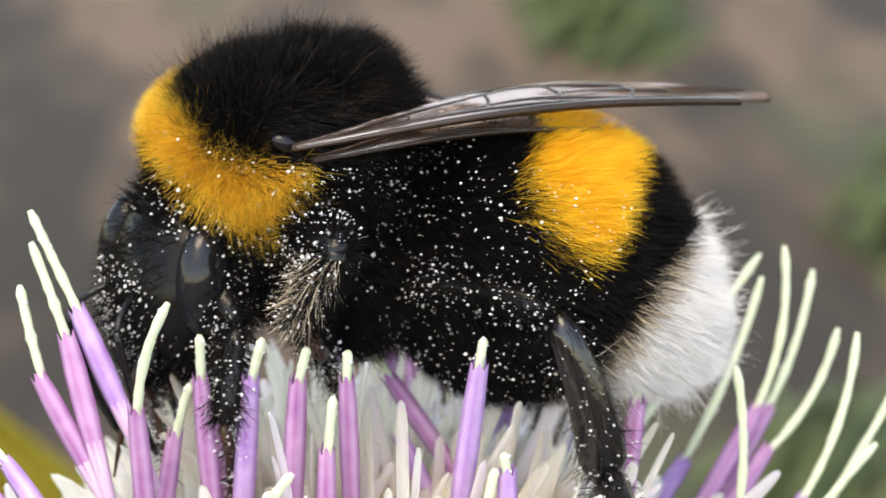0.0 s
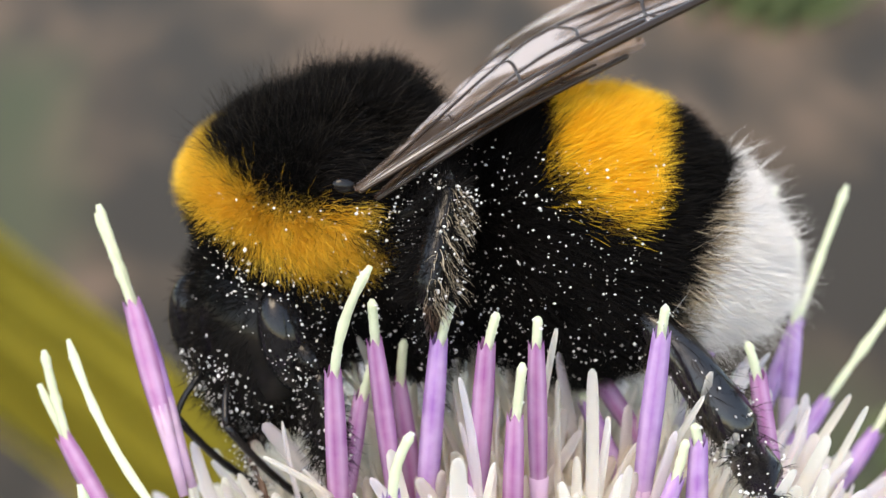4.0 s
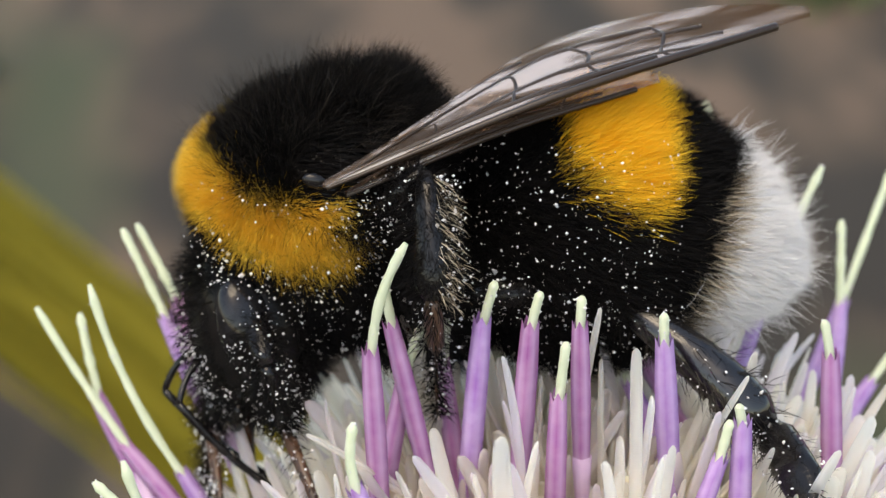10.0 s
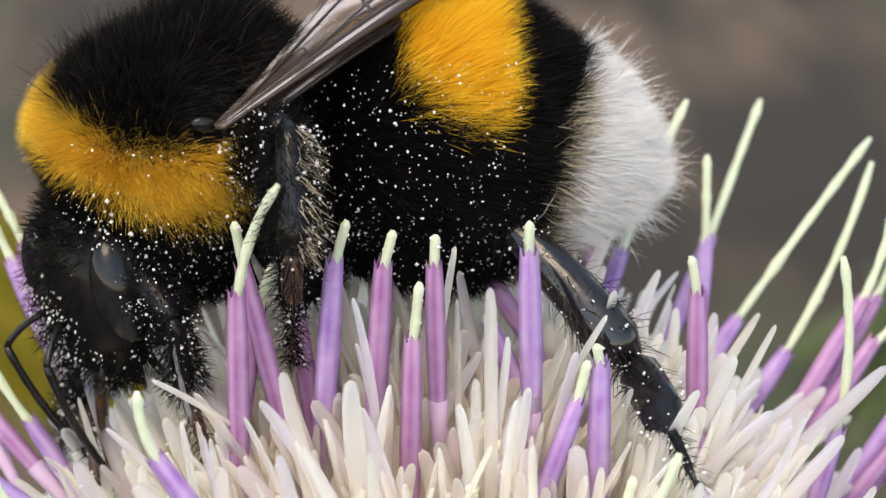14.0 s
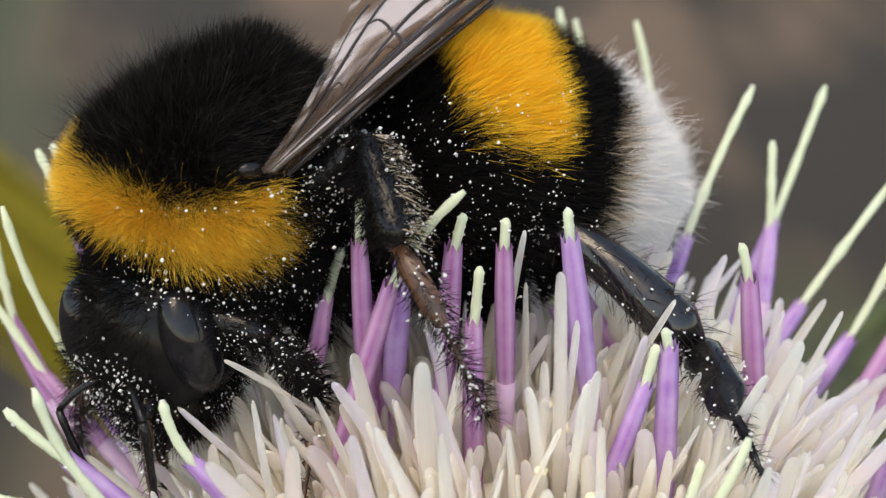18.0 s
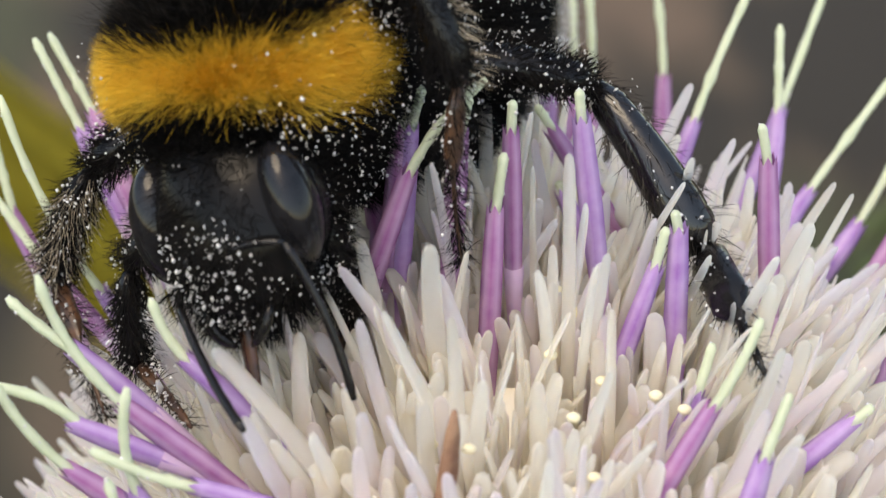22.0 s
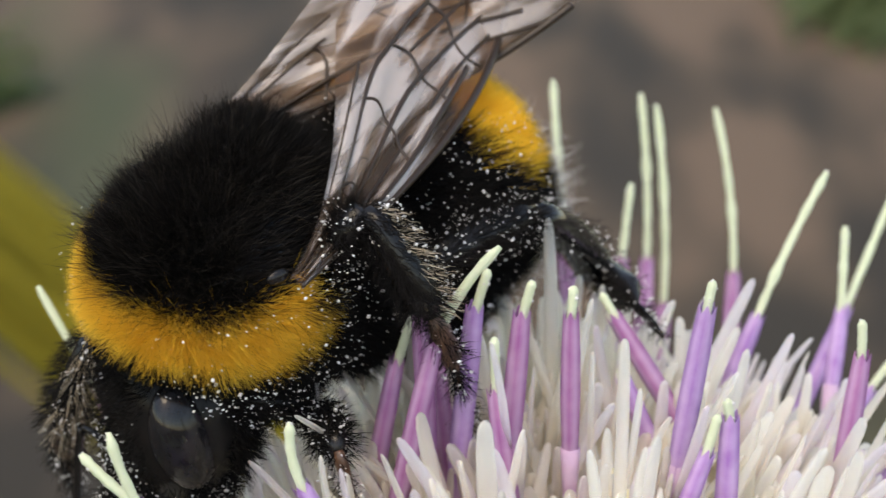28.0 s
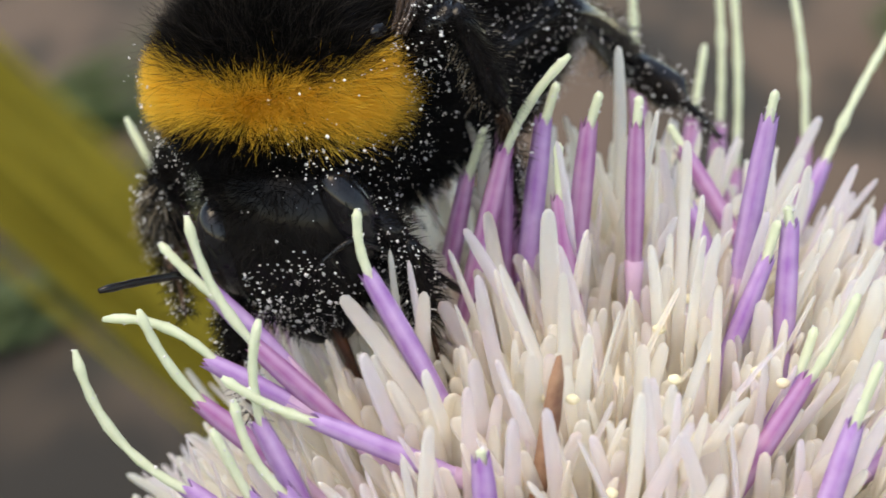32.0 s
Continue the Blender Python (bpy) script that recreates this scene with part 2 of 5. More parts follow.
def fur(name, parent, pts, nrm, comb, length, width, mat, lift=1.0, lay=0.6, wild=0.25, label="", clot=0.18):
    """A coat of curved, tapering hairs on sampled skin points (millimetres), one mesh."""
    n = len(pts)
    unit = lambda v: v / np.maximum(np.linalg.norm(v, axis=1, keepdims=True), 1e-9)
    clump = np.stack([np.sin(pts @ np.array(k) * 3.1 + o) for k, o in (((1.3, 0.7, -0.4), 0.3), ((-0.6, 1.1, 0.9), 1.9), ((0.4, -0.8, 1.4), 4.0))], 1)
    clump += 0.6 * np.stack([np.sin(pts @ np.array(k) * 8.3 + o) for k, o in (((0.9, -0.5, 1.1), 2.3), ((-1.2, 0.4, 0.7), 0.9), ((0.3, 1.3, -0.6), 5.0))], 1)
    d0 = unit(nrm * lift + comb * lay + RNG.normal(0, wild, (n, 3)) + clump * clot)
    d1 = unit(d0 + comb * lay * 0.7 + RNG.normal(0, wild * 0.8, (n, 3)))
    ln = (length * RNG.uniform(0.6, 1.2, (n, 1)))
    side = unit(np.cross(d0, RNG.normal(0, 1, (n, 3)))) * (width * RNG.uniform(0.7, 1.2, (n, 1)) / 2)
    p0, p1 = pts, pts + d0 * ln * 0.4
    p2 = p1 + unit(d0 + d1) * ln * 0.35
    p3 = p2 + d1 * ln * 0.25
    verts = np.stack([p0 - side, p0 + side, p1 - side, p1 + side, p2 - side * 0.6, p2 + side * 0.6, p3], 1) * MM
    tris = np.array([(0, 1, 3), (0, 3, 2), (2, 3, 5), (2, 5, 4), (4, 5, 6)])
    faces = (tris[None] + 7 * np.arange(n)[:, None, None]).reshape(-1)
    me = bpy.data.meshes.new(name)
    me.vertices.add(7 * n)
    me.vertices.foreach_set("co", verts.reshape(-1))
    me.loops.add(len(faces))
    me.loops.foreach_set("vertex_index", faces)
    me.polygons.add(len(faces) // 3)
    me.polygons.foreach_set("loop_start", np.arange(0, len(faces), 3))
    me.materials.append(mat)
    me.update(calc_edges=True)
    ob = new(name, me)
    ob.parent = parent
    tagged(ob, label, kind="stuff")
    return ob


def on_blob(semi, count, squash=None):
    """Random skin points and normals of the egg shape."""
    d = RNG.normal(0, 1, (count, 3))
    d /= np.linalg.norm(d, axis=1, keepdims=True)
    s = np.array(semi)
    nrm = d / s
    nrm /= np.linalg.norm(nrm, axis=1, keepdims=True)
    if squash:
        d = np.array([squash(*v) for v in d])
    return d * s, nrm


def grains(name, parent, pts, size, label="scattered white pollen grains"):
    """Small eight-sided pollen grains, one mesh."""
    n = len(pts)
    octa = np.array([(1, 0, 0), (-1, 0, 0), (0, 1, 0), (0, -1, 0), (0, 0, 1), (0, 0, -1)], float)
    tri = np.array([(0, 2, 4), (2, 1, 4), (1, 3, 4), (3, 0, 4), (2, 0, 5), (1, 2, 5), (3, 1, 5), (0, 3, 5)])
    r = 0.82 * size * (0.5 + RNG.exponential(0.42, (n, 1, 1))).clip(0.5, 2.0) * RNG.uniform(0.6, 1.4, (n, 1, 3))
    verts = (pts[:, None] + octa[None] * r) * MM
    faces = (tri[None] + 6 * np.arange(n)[:, None, None]).reshape(-1)
    me = bpy.data.meshes.new(name)
    me.vertices.add(6 * n)
    me.vertices.foreach_set("co", verts.reshape(-1))
    me.loops.add(len(faces))
    me.loops.foreach_set("vertex_index", faces)
    me.polygons.add(len(faces) // 3)
    me.polygons.foreach_set("loop_start", np.arange(0, len(faces), 3))
    me.polygons.foreach_set("use_smooth", [True] * (len(faces) // 3))
    me.materials.append(POLLEN)
    me.update(calc_edges=True)
    ob = new(name, me)
    ob.parent = parent
    tagged(ob, label, kind="stuff")
    return ob


# ---- ground and distance ----
def ground_material():
    m = bpy.data.materials.new("blurred_soil")
    m.use_nodes = True
    n, link = m.node_tree.nodes, m.node_tree.links.new
    b = n["Principled BSDF"]
    tc = n.new("ShaderNodeTexCoord")
    wide = n.new("ShaderNodeTexNoise")
    wide.inputs["Scale"].default_value, wide.inputs["Detail"].default_value = 30, 2.5
    stretch = n.new("ShaderNodeMapping")
    stretch.inputs["Scale"].default_value = (1.0, 0.38, 1.0)
    link(tc.outputs["Object"], stretch.inputs["Vector"])
    link(stretch.outputs[0], wide.inputs["Vector"])
    ramp = n.new("ShaderNodeValToRGB")
    el = ramp.color_ramp.elements
    el[0].position, el[0].color = 0.41, (0.017, 0.0125, 0.007, 1)
    el[1].position, el[1].color = 0.59, (0.098, 0.064, 0.041, 1)
    mid = el.new(0.5)
    mid.color = (0.047, 0.032, 0.019, 1)
    link(wide.outputs[0], ramp.inputs[0])
    moss = n.new("ShaderNodeTexNoise")
    moss.inputs["Scale"].default_value, moss.inputs["Detail"].default_value = 14, 1.0
    link(stretch.outputs[0], moss.inputs["Vector"])
    cut = n.new("ShaderNodeValToRGB")
    cut.color_ramp.elements[0].position, cut.color_ramp.elements[1].position = 0.58, 0.74
    link(moss.outputs[0], cut.inputs[0])
    mix = n.new("ShaderNodeMixRGB")
    mix.inputs[2].default_value = (0.034, 0.042, 0.018, 1)
    link(cut.outputs[0], mix.inputs[0])
    link(ramp.outputs[0], mix.inputs[1])
    link(mix.outputs[0], b.inputs["Base Color"])
    b.inputs["Roughness"].default_value = 0.95
    return m


GROUND_Z = -0.11
me = bpy.data.meshes.new("ground")
cells = [-40, -3, -1, -0.5, -0.25, 0, 0.25, 0.5, 1, 3, 40]
verts = [(x, y + 0.2, GROUND_Z) for y in cells for x in cells]
nc = len(cells)
me.from_pydata(verts, [], [(j * nc + i, j * nc + i + 1, (j + 1) * nc + i + 1, (j + 1) * nc + i) for j in range(nc - 1) for i in range(nc - 1)])
me.materials.append(ground_material())
ground = new("ground", me)
tagged(ground, "bare brown soil with dull mossy patches, far out of focus", "ground", kind="structure")

# dry and green grass tufts far behind, each a crowd of thin blades


def grass_tuft(a, b, c, spread, count, blade, mat, label, seed):
    rnd = random.Random(seed)
    datas = []
    for _ in range(count):
        o = [Vector([rnd.gauss(0, spread) for _ in range(3)]) for _ in range(2)]
        pts_ = bent(Vector(a) + o[0], Vector(b) + (o[0] + o[1]) * 0.6, Vector(c) + o[1], 5)
        datas.append(tube_data(pts_, [blade, blade * 1.2, blade * 1.2, blade, blade * 0.8, blade * 0.3], 4, 0, 0.4))
    tuft = new("grass_tuft")
    tagged(tuft, label, "grass")
    for k in range(3):
        tagged(link_mesh("grass", *joined(*datas[k::3]), mat, tuft), kind="stuff")
    return tuft


OLIVE = material("olive_grass", (0.21, 0.172, 0.02), (0.175, 0.15, 0.02), 40.0, 0.9, spec=0.1, island=0.05)
grass_tuft((-110, 138, 16), (-50, 130, -36), (40, 118, -111), 2.7, 1300, 0.2, OLIVE, "tuft of olive yellow grass blades, far out of focus", 1)
MOSS = material("green_grass", (0.075, 0.105, 0.035), (0.06, 0.08, 0.03), 40.0, 0.7, island=0.1)
for n_tuft, (x, y, spread, count) in enumerate(((82, 490, 8, 110), (126, 330, 8, 110), (88, 462, 8, 110), (78, 228, 5, 110), (-122, 384, 5, 60), (-108, 272, 4, 60))):
    grass_tuft((x - 8, y - 10, -110), (x, y, -106), (x + 8, y + 10, -106), spread, count, 1.2, MOSS, "low tuft of dull green grass on the soil, out of focus", n_tuft + 2)

# ---- flower ----
flower = new("flower_head")
tagged(flower, "cream thistle-like flower head with purple anther tubes and pale styles", "flower")


REST = {}
TUBES = []


def floret(tip, mid, joint, foot):
    """One open disc floret: corolla tube from below the foot, purple anther tube to the joint, pale style to the tip."""
    tip, mid, joint, foot = (Vector(v) for v in (tip, mid, joint, foot))
    down = (foot - joint).normalized()
    root = foot + down * 3.0
    base = new("floret")
    base.parent = flower
    base.matrix_basis = Matrix.Translation(root * MM)
    REST[base.name] = (root, tip)
    TUBES.append((joint, foot))
    rel = lambda v: v - root
    verts, faces = tube_data([rel(root), rel(foot + down * 2.0), rel(foot + down * 1.2), rel(foot + down * 0.6)], [0.12, 0.17, 0.22, 0.25], 8)
    link_mesh("corolla_tube", verts, faces, COROLLA, base)
    n, sides = 9, 10
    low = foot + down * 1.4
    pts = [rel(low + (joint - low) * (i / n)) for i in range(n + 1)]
    rr = 0.275 * (0.92 + 0.16 * RNG.random())
    radii = [rr * k for k in (0.7, 0.8, 0.88, 0.95, 1.0, 1.02, 1.0, 0.98, 0.9, 0.78)]
    verts, faces = tube_data(pts, radii, sides, 0.09)
    faces = faces[:-1]
    up = -down
    for k in range(sides):
        v = Vector(verts[n * sides + k]) + up * (0.2 if k % 2 == 0 else -0.05)
        verts[n * sides + k] = tuple(v)
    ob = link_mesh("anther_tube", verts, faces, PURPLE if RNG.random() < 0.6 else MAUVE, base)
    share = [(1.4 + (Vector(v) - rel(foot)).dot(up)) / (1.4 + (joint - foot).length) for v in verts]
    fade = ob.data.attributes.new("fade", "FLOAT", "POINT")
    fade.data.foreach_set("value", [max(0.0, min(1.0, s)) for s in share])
    stripe = ob.data.attributes.new("stripe", "FLOAT", "POINT")
    stripe.data.foreach_set("value", [float(k % 2) for k in range(len(verts))])
    curve = [rel(v) for v in bent(joint - (joint - foot).normalized() * 0.3, mid, tip, 12)]
    knobby = min(1.0, (tip - joint).length / 3.5)
    wob = [0.118 * (1 + 0.12 * knobby * math.sin(3.7 * i + root.x * 5)) for i in range(13)]
    wob[-1] *= 0.55
    wob[-2] *= 1 + 0.12 * knobby
    k = 4 + int(RNG.integers(0, 4))
    wob[k] *= 1 + 0.28 * knobby
    verts, faces = tube_data(curve, wob, 8)
    link_mesh("style", verts, faces, STYLE, base)
    sown = RNG.integers(0, len(verts), 14)
    grains("style_pollen", base, np.array([tuple(verts[j]) for j in sown]), 0.036, "pale pollen grains on the style")
    return base


f1 = floret((-5.19, -0.50, 20.82), (-5.93, -0.58, 18.98), (-6.09, -0.62, 18.03), (-5.96, -0.80, 13.50))
f2 = floret((-5.62, 0.50, 19.41), (-5.55, 0.48, 18.84), (-5.48, 0.45, 18.27), (-4.84, 0.30, 14.65))
f3 = floret((-3.13, 0.50, 19.37), (-3.28, 0.48, 18.85), (-3.44, 0.46, 18.33), (-3.81, 0.30, 13.66))
f4 = floret((-2.04, 0.00, 19.32), (-2.16, -0.02, 18.88), (-2.28, -0.04, 18.44), (-2.50, -0.20, 14.75))
f5 = floret((-1.06, -0.30, 19.34), (-1.08, -0.32, 18.96), (-1.09, -0.34, 18.57), (-1.02, -0.50, 15.70))
f6 = floret((-1.45, -0.90, 18.41), (-1.53, -0.98, 17.70), (-1.62, -1.05, 17.00), (-1.72, -1.50, 12.60))
f7 = floret((2.23, -0.60, 19.71), (2.17, -0.63, 19.34), (2.12, -0.66, 18.96), (1.69, -0.90, 15.55))
f8 = floret((2.62, -1.70, 17.14), (2.68, -1.72, 16.89), (2.74, -1.74, 16.65), (2.76, -2.00, 12.81))
f9 = floret((2.42, -1.90, 16.82), (2.31, -1.96, 16.32), (2.20, -2.03, 15.82), (0.74, -2.60, 11.38))
f10 = floret((5.15, 1.00, 18.06), (5.25, 0.96, 17.58), (5.34, 0.91, 17.10), (5.49, 0.60, 13.60))
f11 = floret((8.93, 12.50, 17.63), (7.71, 10.67, 15.37), (7.19, 9.85, 14.37), (5.92, 8.00, 12.23))
f12 = floret((6.21, 9.20, 18.91), (4.84, 7.65, 16.58), (4.25, 6.87, 15.37), (3.61, 6.00, 14.04))
f13 = floret((6.82, 9.00, 17.36), (6.77, 8.37, 16.29), (6.72, 7.74, 15.22), (6.53, 7.00, 13.98))
b1 = floret((3.53, 15.00, 18.77), (4.11, 13.34, 15.65), (4.17, 12.58, 14.20), (4.06, 11.00, 11.24))
b2 = floret((1.25, 15.50, 19.01), (1.50, 14.20, 16.54), (1.54, 13.06, 14.39), (1.45, 12.00, 12.41))
b3 = floret((1.73, 15.20, 18.76), (2.07, 13.75, 15.62), (2.10, 12.58, 13.11), (1.99, 12.00, 11.85))
b4 = floret((-1.49, 15.00, 19.56), (-1.32, 13.73, 17.81), (-1.15, 12.46, 16.05), (-0.85, 11.00, 14.11))
b5 = floret((0.89, 12.00, 17.36), (0.76, 11.36, 16.36), (0.63, 10.73, 15.35), (0.54, 10.00, 14.22))
e1 = floret((-0.21, 4.00, 17.28), (-0.00, 3.89, 16.98), (0.20, 3.77, 16.67), (1.63, 3.00, 14.63))
r1 = floret((11.57, 9.80, 17.47), (9.36, 8.10, 15.29), (7.48, 6.59, 13.38), (6.77, 6.00, 12.63))
r2 = floret((11.48, 9.00, 17.09), (10.39, 7.73, 14.71), (8.88, 6.39, 12.43), (8.35, 6.00, 11.84))
r3 = floret((11.81, 8.00, 18.46), (11.36, 6.67, 15.17), (10.85, 6.20, 14.13), (9.15, 5.00, 11.79))
r4 = floret((13.27, 10.00, 16.85), (12.57, 8.73, 15.08), (11.54, 7.47, 13.53), (10.06, 6.00, 11.95))
r5 = floret((13.29, 7.00, 16.28), (12.70, 6.42, 14.88), (11.09, 5.53, 13.24), (8.68, 4.00, 10.18))
r6 = floret((9.15, 2.00, 17.53), (9.44, 1.69, 14.76), (9.30, 1.48, 12.85), (8.23, 1.00, 8.57))
r7 = floret((13.24, 5.00, 17.03), (12.73, 4.41, 14.45), (11.75, 3.89, 12.47), (9.64, 3.00, 9.26))
r8 = floret((13.76, 4.00, 14.10), (12.52, 3.58, 12.79), (11.50, 3.21, 11.61), (9.54, 2.50, 9.21))
r9 = floret((15.18, 7.00, 14.35), (13.94, 6.04, 12.70), (12.70, 5.14, 11.21), (10.95, 4.00, 9.53))
r10 = floret((15.56, 3.00, 12.27), (14.24, 2.53, 11.70), (12.90, 2.13, 11.46), (9.99, 1.00, 9.76))
q1 = floret((6.98, -4.50, 13.53), (6.73, -4.57, 13.35), (6.47, -4.64, 13.17), (5.17, -5.00, 12.18))
q2 = floret((3.31, -4.00, 14.95), (3.15, -4.16, 14.35), (2.99, -4.31, 13.75), (2.15, -4.80, 12.03))
g12 = floret((4.07, -5.50, 16.45), (3.57, -5.74, 15.27), (3.05, -5.92, 14.45), (1.47, -6.50, 11.63))
g13 = floret((4.51, -7.00, 15.46), (4.27, -7.12, 14.71), (4.02, -7.23, 13.95), (3.56, -7.50, 12.15))
g14 = floret((-4.24, -8.50, 13.52), (-4.22, -8.50, 13.38), (-4.20, -8.50, 13.25), (-4.07, -8.50, 12.05))
p1 = floret((-7.59, -4.00, 17.41), (-7.48, -4.11, 16.31), (-7.27, -4.17, 15.77), (-5.72, -4.50, 13.19))
p2 = floret((-11.60, -4.50, 17.23), (-10.74, -4.67, 15.06), (-9.93, -4.78, 14.05), (-7.79, -5.00, 12.18))
p3 = floret((-12.51, -3.50, 16.12), (-11.70, -3.66, 15.34), (-11.07, -3.77, 14.89), (-9.86, -4.00, 13.79))
p4 = floret((-12.60, -5.50, 15.19), (-11.78, -5.50, 13.60), (-11.15, -5.50, 12.82), (-10.05, -5.50, 11.91))
p5 = floret((-14.05, -6.00, 14.29), (-13.18, -6.18, 12.28), (-11.34, -6.37, 10.99), (-10.17, -6.50, 10.14))
p6 = floret((-13.60, -5.00, 14.68), (-12.61, -5.00, 14.69), (-11.03, -5.00, 13.71), (-9.70, -5.00, 13.04))
p7 = floret((-10.44, -6.50, 14.01), (-9.56, -6.50, 13.48), (-8.23, -6.50, 13.02), (-5.57, -6.50, 12.01))
p8 = floret((-9.58, -6.30, 15.43), (-9.71, -6.38, 13.68), (-9.59, -6.42, 12.83), (-8.79, -6.50, 11.29))
p9 = floret((-9.98, -7.50, 13.93), (-9.53, -7.50, 12.49), (-8.82, -7.50, 11.66), (-8.10, -7.50, 10.52))
p10 = floret((-10.43, -7.80, 13.30), (-10.03, -7.80, 12.46), (-9.62, -7.80, 11.62), (-8.85, -7.80, 10.49))
l1 = floret((-15.52, 5.50, 16.37), (-13.95, 4.37, 14.20), (-13.00, 3.71, 12.99), (-11.80, 3.00, 11.82))
l2 = floret((-13.73, 4.00, 17.74), (-12.88, 3.38, 15.28), (-11.39, 2.69, 12.77), (-10.96, 2.50, 12.10))
l3 = floret((-14.46, 6.00, 15.96), (-14.20, 5.43, 14.95), (-13.93, 4.85, 13.94), (-13.10, 4.00, 12.66))
l4 = floret((-13.29, 7.00, 18.04), (-12.67, 6.40, 16.95), (-12.05, 5.81, 15.87), (-11.27, 5.00, 14.37))
l5 = floret((-12.97, 7.50, 17.97), (-12.35, 6.81, 17.10), (-11.73, 6.13, 16.22), (-10.94, 5.00, 14.71))
m1 = floret((-4.97, 1.00, 17.95), (-5.18, 0.94, 17.27), (-5.39, 0.89, 16.60), (-6.03, 0.60, 12.89))
m2 = floret((-4.32, 2.00, 17.67), (-4.39, 1.95, 17.06), (-4.45, 1.89, 16.46), (-4.06, 1.60, 13.22))
m3 = floret((0.30, 3.00, 15.61), (0.37, 2.96, 15.46), (0.44, 2.92, 15.31), (1.23, 2.50, 13.64))

# cream unopened florets of the disc
def finger_data(length, radius, lean, seed):
    """A strap-like lobe with nearly parallel sides and a rounded tip."""
    rnd = random.Random(seed)
    blunt = rnd.uniform(0.2, 1.0)
    along = (0.0, 0.3, 0.55, 0.72, 0.85, 0.94, 0.985, 1.0)
    prof = [0.9, 1.0, 1.0, 0.96, 0.78 + 0.18 * blunt, 0.62 + 0.24 * blunt, 0.42 + 0.24 * blunt, 0.2]
    cx, cy = rnd.uniform(-lean, lean), rnd.uniform(-lean, lean)
    pts = [(cx * u ** 2, cy * u ** 2, length * u) for u in along]
    return tube_data(pts, [radius * p for p in prof], 8, 0.0, rnd.uniform(0.28, 0.5))


finger_meshes = []
for s in range(20):
    verts, faces = finger_data(6.0 + 0.25 * (s % 5), 0.165 + 0.028 * (s % 4), 0.9, s)
    me = bpy.data.meshes.new("petal_finger")
    me.from_pydata([(x * MM, y * MM, z * MM) for x, y, z in verts], [], faces)
    me.polygons.foreach_set("use_smooth", [True] * len(me.polygons))
    me.materials.append(CREAM if s % 10 < 8 else BLUSH)
    finger_meshes.append((me, verts, faces))


def dome(x, y):
    """Height of the cream tips over the disc."""
    r = math.hypot(x + 0.8, y - 0.5)
    return 16.3 - 0.0033 * r ** 3 - 0.16 * max(0.0, -5.5 - x)


EYE_UP, EYE_AHEAD = Vector((0, 0.42, 0.906)), Vector((0, 0.906, -0.42))


def crosses(low, high):
    """Whether a finger would stand before an open floret's anther tube; those have been pushed aside."""
    for joint, foot in TUBES:
        for u in (0.1, 0.3, 0.5):
            p = joint.lerp(foot, u)
            for v in (0.5, 0.7, 0.85, 1.0):
                q = low.lerp(high, v)
                d = q - p
                if abs(d.x) < 0.42 and abs(d.dot(EYE_UP)) < 0.5 and -4.0 < d.dot(EYE_AHEAD) < 0.3:
                    return True
    return False


mass_verts, mass_faces, mass_mat = [], [], []
near_count = 0
N_FINGERS = 1100
rf = random.Random(11)
for i in range(N_FINGERS):
    r = 14.5 * math.sqrt((i + 0.5) / N_FINGERS)
    a = i * 2.399963
    x, y = -0.8 + r * math.cos(a) + rf.uniform(-0.2, 0.2), 0.5 + r * math.sin(a) + rf.uniform(-0.2, 0.2)
    z = dome(x, y) + rf.gauss(0.0, 0.95)
    lean_x, lean_y = radians(3.3 * (x + 0.8) + rf.gauss(0, 6.5)), radians(-1.5 * (y - 0.5) + rf.gauss(0, 6.5))
    m = Matrix.Rotation(lean_x, 4, "Y") @ Matrix.Rotation(lean_y, 4, "X") @ Matrix.Rotation(rf.uniform(0, 6.28), 4, "Z")
    kind = rf.randrange(20)
    if r > 7.5 and rf.random() < 0.4:
        kind = rf.choice((8, 9, 18, 19))
    mesh, verts, faces = finger_meshes[kind]
    top = m @ Vector(verts[-1])
    at = Vector((x, y, z)) - top
    if crosses(at, Vector((x, y, z))):
        continue
    near = -9.5 < y < 0.5 and abs(x + 1) < 10 and near_count < 300
    if near:
        ob = new("petal_finger", mesh)
        ob.parent = flower
        ob.matrix_basis = Matrix.Translation(at * MM) @ m
        near_count += 1
    else:
        n0 = len(mass_verts)
        mass_verts += [tuple(m @ Vector(v) + at) for v in verts]
        mass_faces += [tuple(k + n0 for k in f) for f in faces]
        mass_mat += [0 if mesh.materials[0] == CREAM else 1] * len(faces)
# shorter fingers that fill the depth between them
for i in range(1900):
    r = 13.5 * math.sqrt((i + 0.5) / 1900)
    a = i * 2.399963 + 1.0
    x, y = -0.8 + r * math.cos(a) + rf.uniform(-0.3, 0.3), 0.5 + r * math.sin(a) + rf.uniform(-0.3, 0.3)
    z = dome(x, y) - 0.9 - 2.0 * rf.random()
    m = Matrix.Rotation(radians(3.3 * (x + 0.8) + rf.gauss(0, 5)), 4, "Y") @ Matrix.Rotation(radians(-1.5 * (y - 0.5) + rf.gauss(0, 5)), 4, "X") @ Matrix.Rotation(rf.uniform(0, 6.28), 4, "Z") @ Matrix.Diagonal((1.2, 1.2, 1.0, 1.0))
    mesh, verts, faces = finger_meshes[rf.randrange(20)]
    at = Vector((x, y, z)) - m @ Vector(verts[-1])
    n0 = len(mass_verts)
    mass_verts += [tuple(m @ Vector(v) + at) for v in verts]
    mass_faces += [tuple(k + n0 for k in f) for f in faces]
    mass_mat += [0 if rf.random() < 0.8 else 1] * len(faces)
